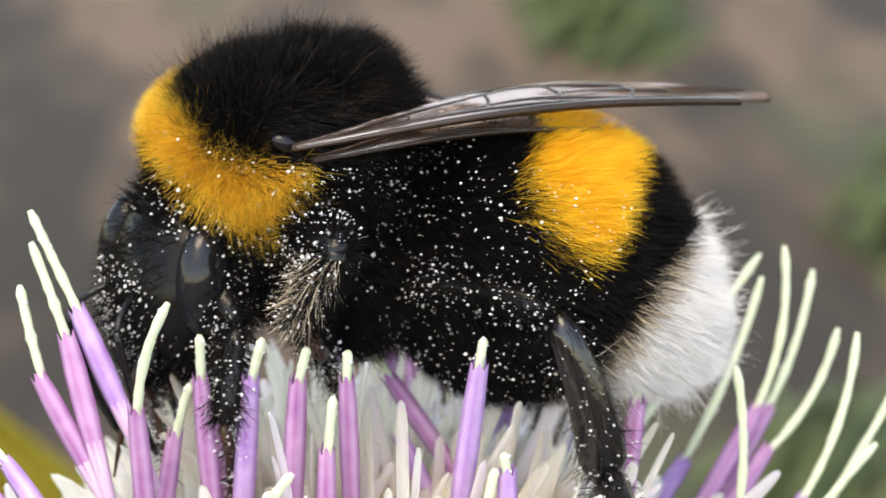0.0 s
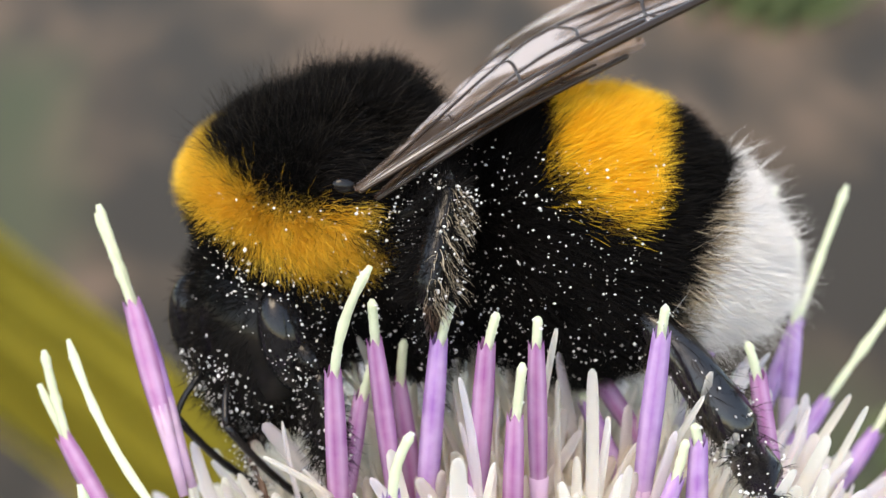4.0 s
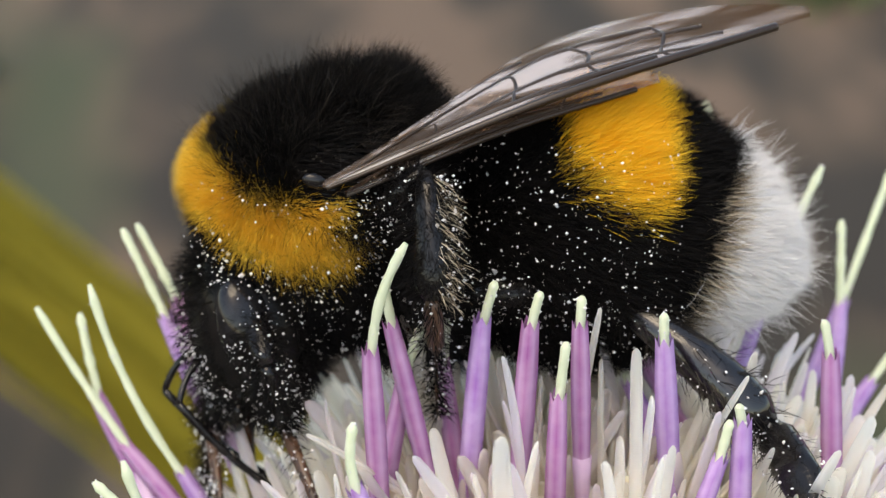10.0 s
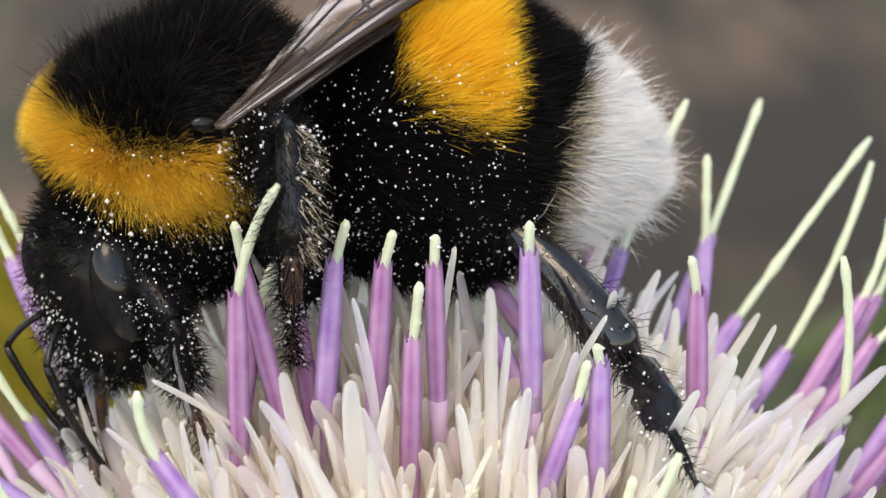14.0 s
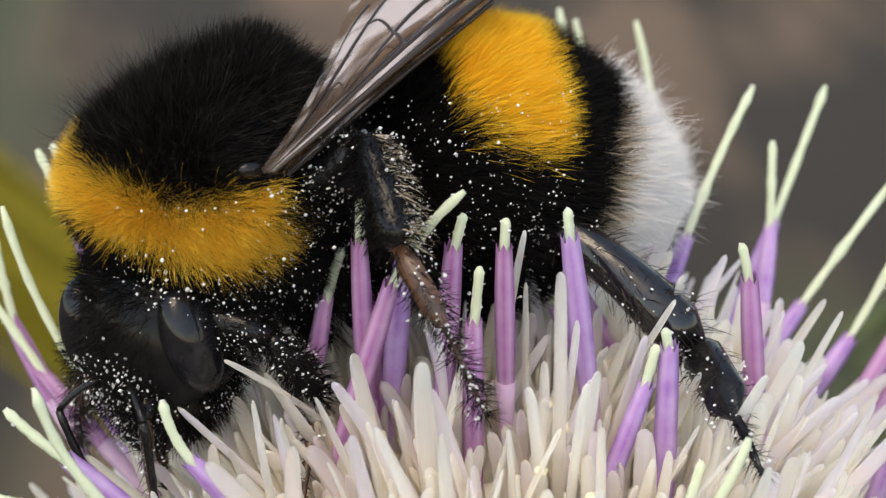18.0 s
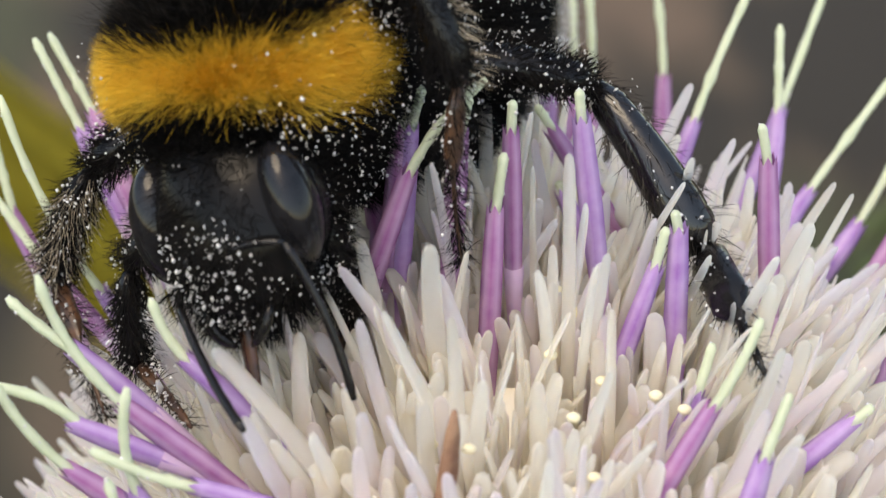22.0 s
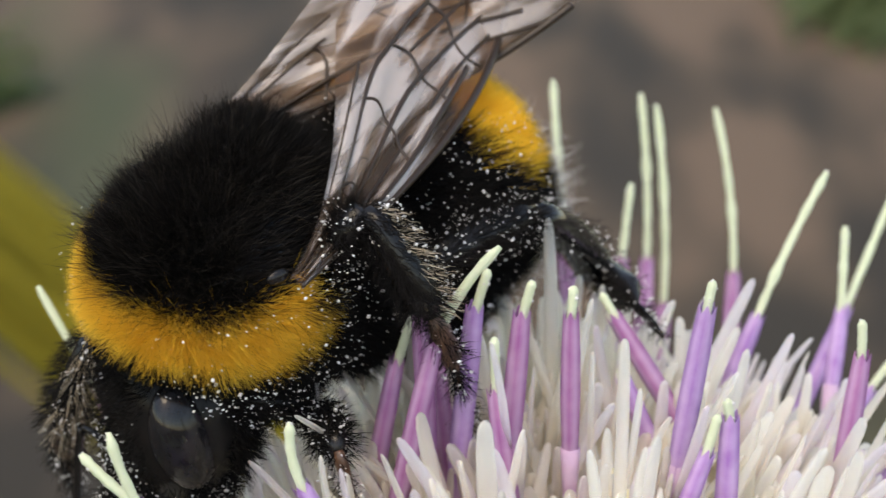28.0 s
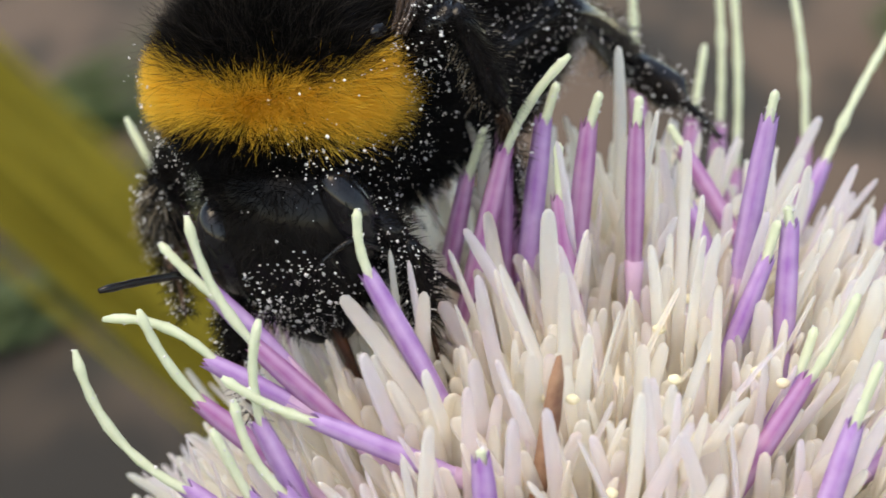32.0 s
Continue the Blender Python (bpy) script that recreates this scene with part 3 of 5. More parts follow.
mass = link_mesh("petal_mass", mass_verts, mass_faces, CREAM, flower, "crowd of cream and pale pink petal fingers")
mass.data.materials.append(BLUSH)
mass.data.polygons.foreach_set("material_index", mass_mat)
tagged(mass, kind="stuff")

withered = new("withered_floret")
withered.parent = flower
withered.matrix_basis = place(-2.75, -7.2, 10.5)
verts, faces = tube_data([(-0.35, 0, 0), (-0.22, 0, 1.6), (0.0, 0.05, 3.2), (0.1, 0.1, 4.2), (0.14, 0.1, 4.75)], [0.17, 0.24, 0.27, 0.2, 0.07], 9, 0.22, 0.7)
tagged(link_mesh("shrunken_tube", verts, faces, WITHER, withered), "tan-brown shrivelled floret tube")
rb = random.Random(3)
for _ in range(14):
    x, y = rb.gauss(-0.5, 1.6), rb.gauss(-5.6, 1.3)
    bud = link_mesh("bud", *blob_data((0.13, 0.12, 0.17), None, 6, 8), STAMEN, flower)
    bud.matrix_basis = place(x, y, dome(x, y) - rb.uniform(0.9, 2.0), 0, 90, 0)

verts, faces = blob_data((12.0, 12.0, 11.0), None, 14, 32)
link_mesh("receptacle", *shifted((verts, faces), (-0.8, 0.5, 1.5)), DISC, flower)
verts, faces = tube_data([(-0.8, 0.5, -4), (-0.6, 0.8, -40), (-0.9, 1.5, -112)], [1.7, 1.5, 1.6], 10)
link_mesh("stem", verts, faces, GREEN, flower)

# ---- bumblebee ----
bee = new("bumblebee")
tagged(bee, "furry black bumblebee with yellow bands and white tail, dusted with pollen", "bumblebee")

def deep(x, y, z):
    """A deeper breast below the middle."""
    k = max(0, -z)
    high = 1.0 - 0.28 * max(0, x) + 0.42 * max(0, -x)
    return x * (1 - (0.34 if x > 0 else -0.18) * k), y * (1 - 0.24 * k), z * (1.38 if z < 0 else high)


def in_collar(elev, azim, edge):
    """The yellow collar, lower in front than on the flanks."""
    ahead = np.cos(np.radians(azim)).clip(0)
    return (elev + edge > -14 + 21 * ahead ** 2) & (elev + edge < 13 + 15 * ahead) & (azim + edge < np.where(elev < 2, 107, 97))


thorax = link_mesh("thorax", *blob_data((2.95, 2.9, 2.6), deep), SHELL, bee)
pts, nrm = on_blob((2.95, 2.9, 2.6), 220000, deep)
elev = np.degrees(np.arcsin(np.clip(nrm[:, 2], -1, 1)))
azim = np.degrees(np.abs(np.arctan2(nrm[:, 1], nrm[:, 0])))
edge = RNG.normal(0, 5.0, len(pts))


collar = in_collar(elev, azim, edge)
back_dir = np.tile([-1.0, 0, -0.15], (len(pts), 1))
comb = back_dir - nrm * (back_dir * nrm).sum(1, keepdims=True)
p2, n2 = on_blob((2.95, 2.9, 2.6), 330000, deep)
keep = in_collar(np.degrees(np.arcsin(np.clip(n2[:, 2], -1, 1))), np.degrees(np.abs(np.arctan2(n2[:, 1], n2[:, 0]))), RNG.normal(0, 5.0, len(p2)))
p2, n2 = p2[keep], n2[keep]
c2 = np.array([-1.0, 0, -0.15]) - n2 * (n2 @ np.array([-1.0, 0, -0.15]))[:, None]
fur("collar_fur", thorax, p2, n2, c2 * 0.6, 0.85, 0.013, YELLOW_HAIR, 1.0, 0.65, 0.26, label="dense golden yellow collar of hair", clot=0.1)
by_wing = ((pts - np.array([-0.5, 2.6, 1.5])) ** 2).sum(1) < 1.3
by_wing |= ((pts - np.array([-0.5, -2.6, 1.5])) ** 2).sum(1) < 1.3
dark = ~collar & ~(by_wing & (RNG.random(len(pts)) < 0.85))
flank = dark & (np.abs(pts[:, 1]) > 1.3) & (pts[:, 2] > 0.5) & (pts[:, 0] < 0.5)
breast = dark & (pts[:, 0] > 0.2) & (pts[:, 2] < 0.2)
top = dark & ~flank & ~breast
fur("breast_fur", thorax, pts[breast], nrm[breast], comb[breast], 0.7, 0.024, BLACK_HAIR, 0.8, 0.8, 0.25, label="short black breast hair")
fur("fur", thorax, pts[top], nrm[top], comb[top], (1.05 - 0.12 * pts[top, :1]).clip(0.75, 1.45), 0.014, BLACK_HAIR, lay=0.3, wild=0.42, clot=0.45, label="dense black thorax hair")
wisp = np.flatnonzero(dark & (pts[:, 2] > 0.9))
wisp = wisp[RNG.random(len(wisp)) < 0.05]
fur("long_fur", thorax, pts[wisp], nrm[wisp], comb[wisp], 1.5, 0.013, DUSKY_HAIR, 1.0, 0.25, 0.4, label="long loose black hairs with backlit brown put into their colour")
fur("flank_fur", thorax, pts[flank], nrm[flank], comb[flank], 0.6, 0.034, BLACK_HAIR, 0.7, 1.0, 0.2, label="short black hair below the wings")
low = (elev < 20) & (azim > 30)
pick = np.flatnonzero(low)
pick = pick[RNG.random(len(pick)) < np.where(collar[pick], 0.005, 0.026)]
grains("pollen", thorax, pts[pick] + nrm[pick] * RNG.uniform(0.3, 1.2, (len(pick), 1)), 0.034)

HINGE = Vector((-2.9, 0, -0.5))


def hinged(yaw, pitch):
    """The abdomen's pose on the thorax: its own middle lies 4.5 mm behind the waist."""
    turn = pose(0, 0, 0, 0, pitch, yaw)
    return Matrix.Translation((HINGE + (turn.to_3x3() @ Vector((-4.5, 0, 0)))) * MM) @ turn


def taper(x, y, z):
    k = 1.0 - 0.16 * max(0, -x) ** 2 - 0.10 * max(0, x) ** 2
    belly = 1.0 + (0.40 * max(0.0, min(1.0, (x + 0.45) / 0.7)) if z < 0 else 0.0)
    return x, y * k, z * k * belly - (0.44 if x < 0 else 0.10) * x * x


WAIST = (1.9, 2.3, 2.5)
waist = link_mesh("waist", *blob_data(WAIST), SHELL, bee)
waist.matrix_basis = place(-2.7, 0, -2.0)
pts, nrm = on_blob(WAIST, 16000)
rear = np.tile([-1.0, 0, -0.4], (len(pts), 1))
fur("fur", waist, pts, nrm, rear, 0.9, 0.02, BLACK_HAIR, 0.7, 0.6, 0.3, "short black hair of the underside")
pick = np.flatnonzero((pts[:, 2] < 0.6) & (RNG.random(len(pts)) < 0.02))
grains("pollen", waist, pts[pick] + nrm[pick] * 0.5, 0.033)

def in_band(p, edge):
    """The yellow band over the back, its lower front corner rounded off."""
    x = p[:, 0] + edge
    return (x < 1.3) & (x > -1.1) & (p[:, 2] > 1.2 + 2.4 * edge + 0.36 * np.maximum(0, p[:, 0] + 0.5) ** 1.5)


SEMI = (4.5, 3.1, 3.0)
abdomen = link_mesh("abdomen", *blob_data(SEMI, taper, 20, 26), SHELL, bee)
pts, nrm = on_blob(SEMI, 150000, taper)
edge = RNG.normal(0, 0.12, len(pts))
sx = pts[:, 0] + edge
yellow = in_band(pts, edge)
tail = sx + 0.36 * pts[:, 2]
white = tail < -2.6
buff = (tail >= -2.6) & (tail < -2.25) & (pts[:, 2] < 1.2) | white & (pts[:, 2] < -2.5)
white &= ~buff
dark = ~(yellow | white | buff)
thin = RNG.random(len(pts)) < 0.75
back_dir = np.tile([-1.0, 0, -0.1], (len(pts), 1))
comb = back_dir - nrm * (back_dir * nrm).sum(1, keepdims=True)
p2, n2 = on_blob(SEMI, 300000, taper)
e2 = RNG.normal(0, 0.12, len(p2))
keep = in_band(p2, e2)
p2, n2 = p2[keep], n2[keep]
c2 = np.array([-1.0, 0, -0.1]) - n2 * (n2 @ np.array([-1.0, 0, -0.1]))[:, None]
fur("band_fur", abdomen, p2, n2, c2, 0.95, 0.012, BAND_HAIR, 0.8, 0.8, 0.2, "golden yellow abdominal band of hair", clot=0.1)
fur("fur", abdomen, pts[dark & thin], nrm[dark & thin], comb[dark & thin], 0.95, 0.018, BLACK_HAIR, 0.6, 0.9, 0.25, "black abdominal hair")
fur("tail_fur", abdomen, pts[white], nrm[white], comb[white], 1.05, 0.017, WHITE_HAIR, 0.85, 0.7, 0.3, "white tail hair")
stray = np.flatnonzero(white)
stray = stray[RNG.random(len(stray)) < 0.05]
fur("stray_fur", abdomen, pts[stray], nrm[stray], comb[stray], 1.6, 0.014, WHITE_HAIR, 1.2, 0.5, 0.45, "loose white tail hairs")
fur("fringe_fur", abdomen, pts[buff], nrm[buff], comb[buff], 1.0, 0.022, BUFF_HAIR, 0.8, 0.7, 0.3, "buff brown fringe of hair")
low = (pts[:, 0] > -1.5) & (pts[:, 2] < 2.2)
pick = np.flatnonzero(low)[RNG.random(low.sum()) < 0.019]
grains("pollen", abdomen, pts[pick] + nrm[pick] * RNG.uniform(0.3, 0.9, (len(pick), 1)), 0.033)

# head, face along +x
NECK = Vector((0.95, 0, -1.5))


def nodding(yaw, pitch, roll=0):
    turn = pose(0, 0, 0, roll, pitch, yaw)
    return Matrix.Translation((NECK + (turn.to_3x3() @ Vector((1.0, 0, -1.9)))) * MM) @ turn


HSEMI = (1.75, 2.2, 2.5)


def muzzle(x, y, z):
    """Narrower and fuller towards the mouth."""
    k = 1 - 0.22 * max(0, -z) ** 2
    return x + 0.12 * max(0, -z), y * k, z


ANTENNAE = []
head = link_mesh("head", *blob_data(HSEMI, muzzle, 20, 28), FACE_SHELL, bee)
for s in (1, -1):
    eye = link_mesh("eye", *blob_data((0.88, 0.68, 1.48), None, 22, 28), EYE, head, "glossy black oval eye")
    eye.matrix_basis = place(0.55, 1.62 * s, 0.2, 6 * s, 8, 20 * s)
    scape = bent((0, 0, 0), (0.7, 0, 0.1), (1.3, 0, 0), 6)
    flag = bent((1.3, 0, 0), (1.75, 0, -1.5), (2.0, 0, -3.8), 12)
    verts, faces = joined(tube_data(scape, [0.09] * 7, 8), tube_data(flag, [0.1 + 0.012 * (k % 2) for k in range(12)] + [0.07], 8))
    antenna = link_mesh("antenna", verts, faces, SHELL, head, "black elbowed antenna")
    antenna.matrix_basis = place(1.75, 0.5 * s, -0.6, 0, 0, 35 * s)
    ANTENNAE.append(antenna)
    jaw = bent((0.9, 0.8 * s, -1.9), (1.0, 0.6 * s, -2.45), (0.9, 0.2 * s, -2.8), 6)
    link_mesh("mandible", *tube_data(jaw, [0.24, 0.28, 0.28, 0.25, 0.22, 0.18, 0.08], 8, 0, 0.6), SHELL, head, "black mandible")
tongue = bent((0.6, 0, -2.1), (0.75, 0, -3.6), (0.7, 0, -5.6), 8)
link_mesh("proboscis", *tube_data(tongue, [0.34, 0.34, 0.3, 0.27, 0.23, 0.19, 0.15, 0.1, 0.05], 10, 0.1, 0.6), TONGUE, head, "long dark red-brown folded proboscis")
pts, nrm = on_blob(HSEMI, 13000, muzzle)
bare = (np.abs(pts[:, 1]) > 1.2) & (np.abs(pts[:, 2] - 0.2) < 1.5) & (pts[:, 0] > -0.5)
keep = ~bare & ~((pts[:, 0] > 0.55) & (pts[:, 2] < 1.3) & (RNG.random(len(pts)) < 0.55))
up_dir = np.tile([0.3, 0, -0.6], (len(pts), 1))
comb = up_dir - nrm * (up_dir * nrm).sum(1, keepdims=True)
fur("fur", head, pts[keep], nrm[keep], comb[keep], 0.7, 0.02, BLACK_HAIR, 0.9, 0.5, 0.3, "short black face hair")
pick = np.flatnonzero(~bare & (pts[:, 0] > -0.6) & (pts[:, 2] < 1.4))
clot = np.sin(pts[pick] @ np.array([2.1, 1.7, 0.6])) * np.sin(pts[pick] @ np.array([-0.8, 2.3, 1.9]))
pick = pick[RNG.random(len(pick)) < np.where(pts[pick, 2] < 0.2, 0.15, 0.035) * (1 + 1.6 * clot)]
grains("pollen", head, pts[pick] + nrm[pick] * RNG.uniform(0.03, 0.35, (len(pick), 1)), 0.040)

# wings
def wing_material():
    """Clear membrane, smoky brown in streaks and clearer towards the tip; its pale sheen is sky reflection painted into
    the base colour.
    """
    m = bpy.data.materials.new("smoky_wing")
    m.use_nodes = True
    n, link = m.node_tree.nodes, m.node_tree.links.new
    b = n["Principled BSDF"]
    b.inputs["Roughness"].default_value = 0.22
    b.inputs["Specular IOR Level"].default_value = 0.8
    clear = n.new("ShaderNodeBsdfTransparent")
    clear.inputs[0].default_value = (0.74, 0.66, 0.58, 1)
    tc = n.new("ShaderNodeTexCoord")
    lie = n.new("ShaderNodeMapping")
    lie.inputs["Scale"].default_value = (260, 1750, 1750)
    link(tc.outputs["Object"], lie.inputs["Vector"])
    streak = n.new("ShaderNodeTexNoise")
    streak.inputs["Scale"].default_value, streak.inputs["Detail"].default_value = 1.0, 2
    link(lie.outputs[0], streak.inputs["Vector"])
    tone = n.new("ShaderNodeValToRGB")
    e = tone.color_ramp.elements
    e[0].position, e[0].color = 0.42, (0.40, 0.32, 0.28, 1)
    # pale lilac stands in for sky reflected by the membrane
    e[1].position, e[1].color = 0.54, (0.92, 0.89, 0.93, 1)
    link(streak.outputs[0], tone.inputs[0])
    link(tone.outputs[0], b.inputs["Base Color"])
    cover = n.new("ShaderNodeMapRange")
    cover.inputs[1].default_value, cover.inputs[2].default_value = 0.42, 0.58
    cover.inputs[3].default_value, cover.inputs[4].default_value = 0.06, 0.27
    link(streak.outputs[0], cover.inputs[0])
    split = n.new("ShaderNodeSeparateXYZ")
    link(tc.outputs["Object"], split.inputs[0])
    tip = n.new("ShaderNodeMapRange")
    tip.inputs[1].default_value, tip.inputs[2].default_value = -13.0 * MM, -9.0 * MM
    tip.inputs[3].default_value, tip.inputs[4].default_value = 0.25, 1.0
    link(split.outputs[0], tip.inputs[0])
    times = n.new("ShaderNodeMath")
    times.operation = "MULTIPLY"
    link(cover.outputs[0], times.inputs[0])
    link(tip.outputs[0], times.inputs[1])
    mix = n.new("ShaderNodeMixShader")
    link(times.outputs[0], mix.inputs[0])
    link(clear.outputs[0], mix.inputs[1])
    link(b.outputs[0], mix.inputs[2])
    bump = n.new("ShaderNodeBump")
    bump.inputs["Strength"].default_value, bump.inputs["Distance"].default_value = 0.5, 0.0001
    link(streak.outputs[0], bump.inputs["Height"])
    link(bump.outputs[0], b.inputs["Normal"])
    link(mix.outputs[0], n["Material Output"].inputs["Surface"])
    return m


WING = wing_material()
VEIN = material("brown_vein", (0.025, 0.014, 0.008), None, 0.3, 0.35, spec=0.4)


def build_wing(side, length, chord, name):
    """A wing along -x from its root, leading edge on the outer side; veins lie on it as children."""
    n, k = 32, 20
    verts, faces = [], []
    lead = lambda u: 0.08 + 0.14 * math.sin(math.pi * min(1, u * 0.9))
    trail = lambda u: (math.sin(math.pi * (0.06 + 0.94 * u) ** 1.35) ** 0.75) * (0.72 + 0.28 * u) * (0.28 + 0.72 * min(1.0, u / 0.5) ** 0.8)

    def spot(u, v):
        x = -length * u
        y = chord * (lead(u) * (1 - u ** 6) - v * (trail(u) * 0.93 + 0.05 * (1 - u)))
        zz = 0.22 * math.sin(v * 9 + u * 4) * u * (1 - u) * 1.2 + 0.06 * math.sin(v * 27 - u * 5) * (1 - 0.6 * u) + 0.5 * math.sin(u * 2.2) * (v - 0.4) * 0.6
        return (x, y * side, zz + 0.55 * math.sin(math.pi * u) * length / 13.3)

    for layer in (0.012, -0.012):
        for i in range(n + 1):
            for j in range(k + 1):
                x, y, z = spot(i / n, j / k)
                verts.append((x, y, z + layer))
    w = k + 1
    off = (n + 1) * w
    for i in range(n):
        for j in range(k):
            a = i * w + j
            faces.append((a, a + 1, a + w + 1, a + w))
            faces.append((off + a, off + a + w, off + a + w + 1, off + a + 1))
    wing = link_mesh(name, verts, faces, WING, bee, "smoky translucent brown-veined wing")

    def vein(pairs, r):
        for _ in range(2):
            cut = [tuple(a + (b - a) * k for a, b in zip(p, q)) for p, q in zip(pairs, pairs[1:]) for k in (0.25, 0.75)]
            pairs = [pairs[0], *cut, pairs[-1]]
        pts = [spot(u, v) for u, v in pairs]
        return tube_data(pts, [1.35 * r * length / 13.3 * (0.4 + 0.6 * min(1.0, u / 0.45)) for u, _ in pairs], 6)

    runs = [vein([(i / 12, 0.0) for i in range(12)], 0.085), vein([(i / 12, 0.10 + 0.05 * i / 12) for i in range(9)], 0.06),
            vein([(0.02, 0.4), (0.2, 0.42), (0.4, 0.42), (0.55, 0.36), (0.7, 0.3), (0.82, 0.22)], 0.05),
            vein([(0.02, 0.7), (0.2, 0.74), (0.4, 0.72), (0.55, 0.62), (0.72, 0.6)], 0.045),
            vein([(0.36, 0.12), (0.38, 0.25), (0.4, 0.42), (0.42, 0.58), (0.4, 0.72)], 0.04),
            vein([(0.55, 0.12), (0.56, 0.24), (0.55, 0.36), (0.58, 0.5), (0.55, 0.62)], 0.04),
            vein([(0.7, 0.06), (0.68, 0.18), (0.7, 0.3), (0.73, 0.45), (0.72, 0.6)], 0.04),
            vein([(0.5, 0.2), (0.62, 0.2), (0.74, 0.14), (0.84, 0.04)], 0.04),
            vein([(0.58, 0.5), (0.7, 0.44), (0.8, 0.42)], 0.035),
            vein([(0.02, 0.25), (0.15, 0.28), (0.3, 0.27), (0.42, 0.22)], 0.04),
            vein([(0.05, 0.88), (0.2, 0.9), (0.35, 0.86), (0.46, 0.8)], 0.03),
            vein([(0.22, 0.42), (0.24, 0.58), (0.21, 0.74)], 0.035)]
    for run in runs:
        link_mesh("vein", *run, VEIN, wing)
    return wing


left_wing = build_wing(1, 13.3, 4.9, "forewing")
right_wing = build_wing(-1, 13.3, 4.9, "forewing")
left_hind = build_wing(1, 8.5, 2.6, "hindwing")
right_hind = build_wing(-1, 8.5, 2.6, "hindwing")
for s in (1, -1):
    verts, faces = blob_data((0.32, 0.14, 0.2), None, 10, 12)
    tegula = link_mesh("tegula", verts, faces, SHELL, bee, "shiny dark wing joint plate")
    tegula.matrix_basis = place(-0.05, 3.12 * s, 1.5, 0, -12, 0)

# legs: three rigid pieces each, along +x from their joint


def leg_piece(name, length, r0, r1, mat, hairs, flat, label="", hair_mat=None, dust=240, arc=(0.5, 5.8), long=0.5, thin=0.0, coat=0):
    n = 8
    prof = [r0 + (r1 - r0) * (i / n) for i in range(n + 1)]
    if thin:
        prof = [r0 * (1 if i / n < thin else 0.30 - 0.1 * i / n) for i in range(n + 1)]
    prof[0] *= 0.55
    prof[-2] *= 0.95
    prof[-1] *= 0.5
    pts_ = [(length * i / n, 0, 0.04 * length * math.sin(math.pi * i / n)) for i in range(n + 1)]
    ob = link_mesh(name, *tube_data(pts_, prof, 12, 0, flat), mat, bee, label)
    if hairs:
        u = RNG.random(hairs)
        a = RNG.uniform(*arc, hairs)
        r = np.interp(u, np.linspace(0, 1, n + 1), prof)
        nn = np.stack([0 * a, np.cos(a), np.sin(a) * flat], 1)
        pp = np.stack([u * length, np.cos(a) * r, np.sin(a) * r * flat + 0.04 * length * np.sin(np.pi * u)], 1)
        cc = np.tile([1.0, 0, 0], (hairs, 1))
        fur("leg_hair", ob, pp, nn, cc, long, 0.02, hair_mat or BLACK_HAIR, 0.9, 0.7, 0.25, "fringe of leg hair")
        if coat:
            coat = int(coat * 1.5)
            u2, a2 = RNG.random(coat), RNG.uniform(0, 6.28, coat)
            r2 = np.interp(u2, np.linspace(0, 1, n + 1), prof)
            n2 = np.stack([0 * a2, np.cos(a2), np.sin(a2) * flat], 1)
            p2 = np.stack([u2 * length, np.cos(a2) * r2, np.sin(a2) * r2 * flat + 0.04 * length * np.sin(np.pi * u2)], 1)
            fur("leg_coat", ob, p2, n2, np.tile([1.0, 0, 0], (coat, 1)), 0.6, 0.02, BLACK_HAIR, 1.0, 0.5, 0.3, "short black leg hair")
        if dust:
            sel = RNG.integers(0, hairs, dust)
            grains("pollen", ob, pp[sel] + nn[sel] * RNG.uniform(0.0, 0.5, (dust, 1)), 0.034)
    return ob


LEGS = {}
for side in (1, -1):
    LEGS["fore", side] = (Vector((1.7, 1.5 * side, -2.3)), (2.6, 2.5, 3.0),
                          [leg_piece("fore_femur", 2.6, 0.45, 0.4, SHELL, 600, 0.8, coat=400), leg_piece("fore_tibia", 2.5, 0.32, 0.4, SHELL, 600, 0.8, coat=400),
                           leg_piece("fore_tarsus", 3.0, 0.22, 0.09, BROWN, 160, 0.8)])
    LEGS["mid", side] = (Vector((-0.8, 2.2 * side, -1.0)), (3.6, 3.1, 4.4),
                         [leg_piece("mid_femur", 3.6, 0.55, 0.5, SHELL, 900, 0.8, dust=420, coat=1000), leg_piece("mid_tibia", 3.1, 0.4, 0.52, SHELL, 300, 0.8, "", BUFF_HAIR, 260, (4.6, 7.6), 0.7, coat=1000),
                          leg_piece("mid_tarsus", 4.4, 0.3, 0.1, BROWN, 260, 0.7, thin=0.5, coat=300)])
    LEGS["hind", side] = (Vector((-3.9, 2.3 * side, -1.6)), (3.9, 4.8, 4.9),
                          [leg_piece("hind_femur", 3.9, 0.55, 0.5, SHELL, 900, 0.8, dust=420, coat=1000), leg_piece("hind_tibia", 4.8, 0.44, 0.74, GLOSS_SHELL, 240, 0.85, "glossy black pollen-basket shin", DUSKY_HAIR, 170, (0, 6.28), 0.8, coat=70),
                           leg_piece("hind_tarsus", 4.9, 0.56, 0.16, SHELL, 350, 0.6, thin=0.55)])


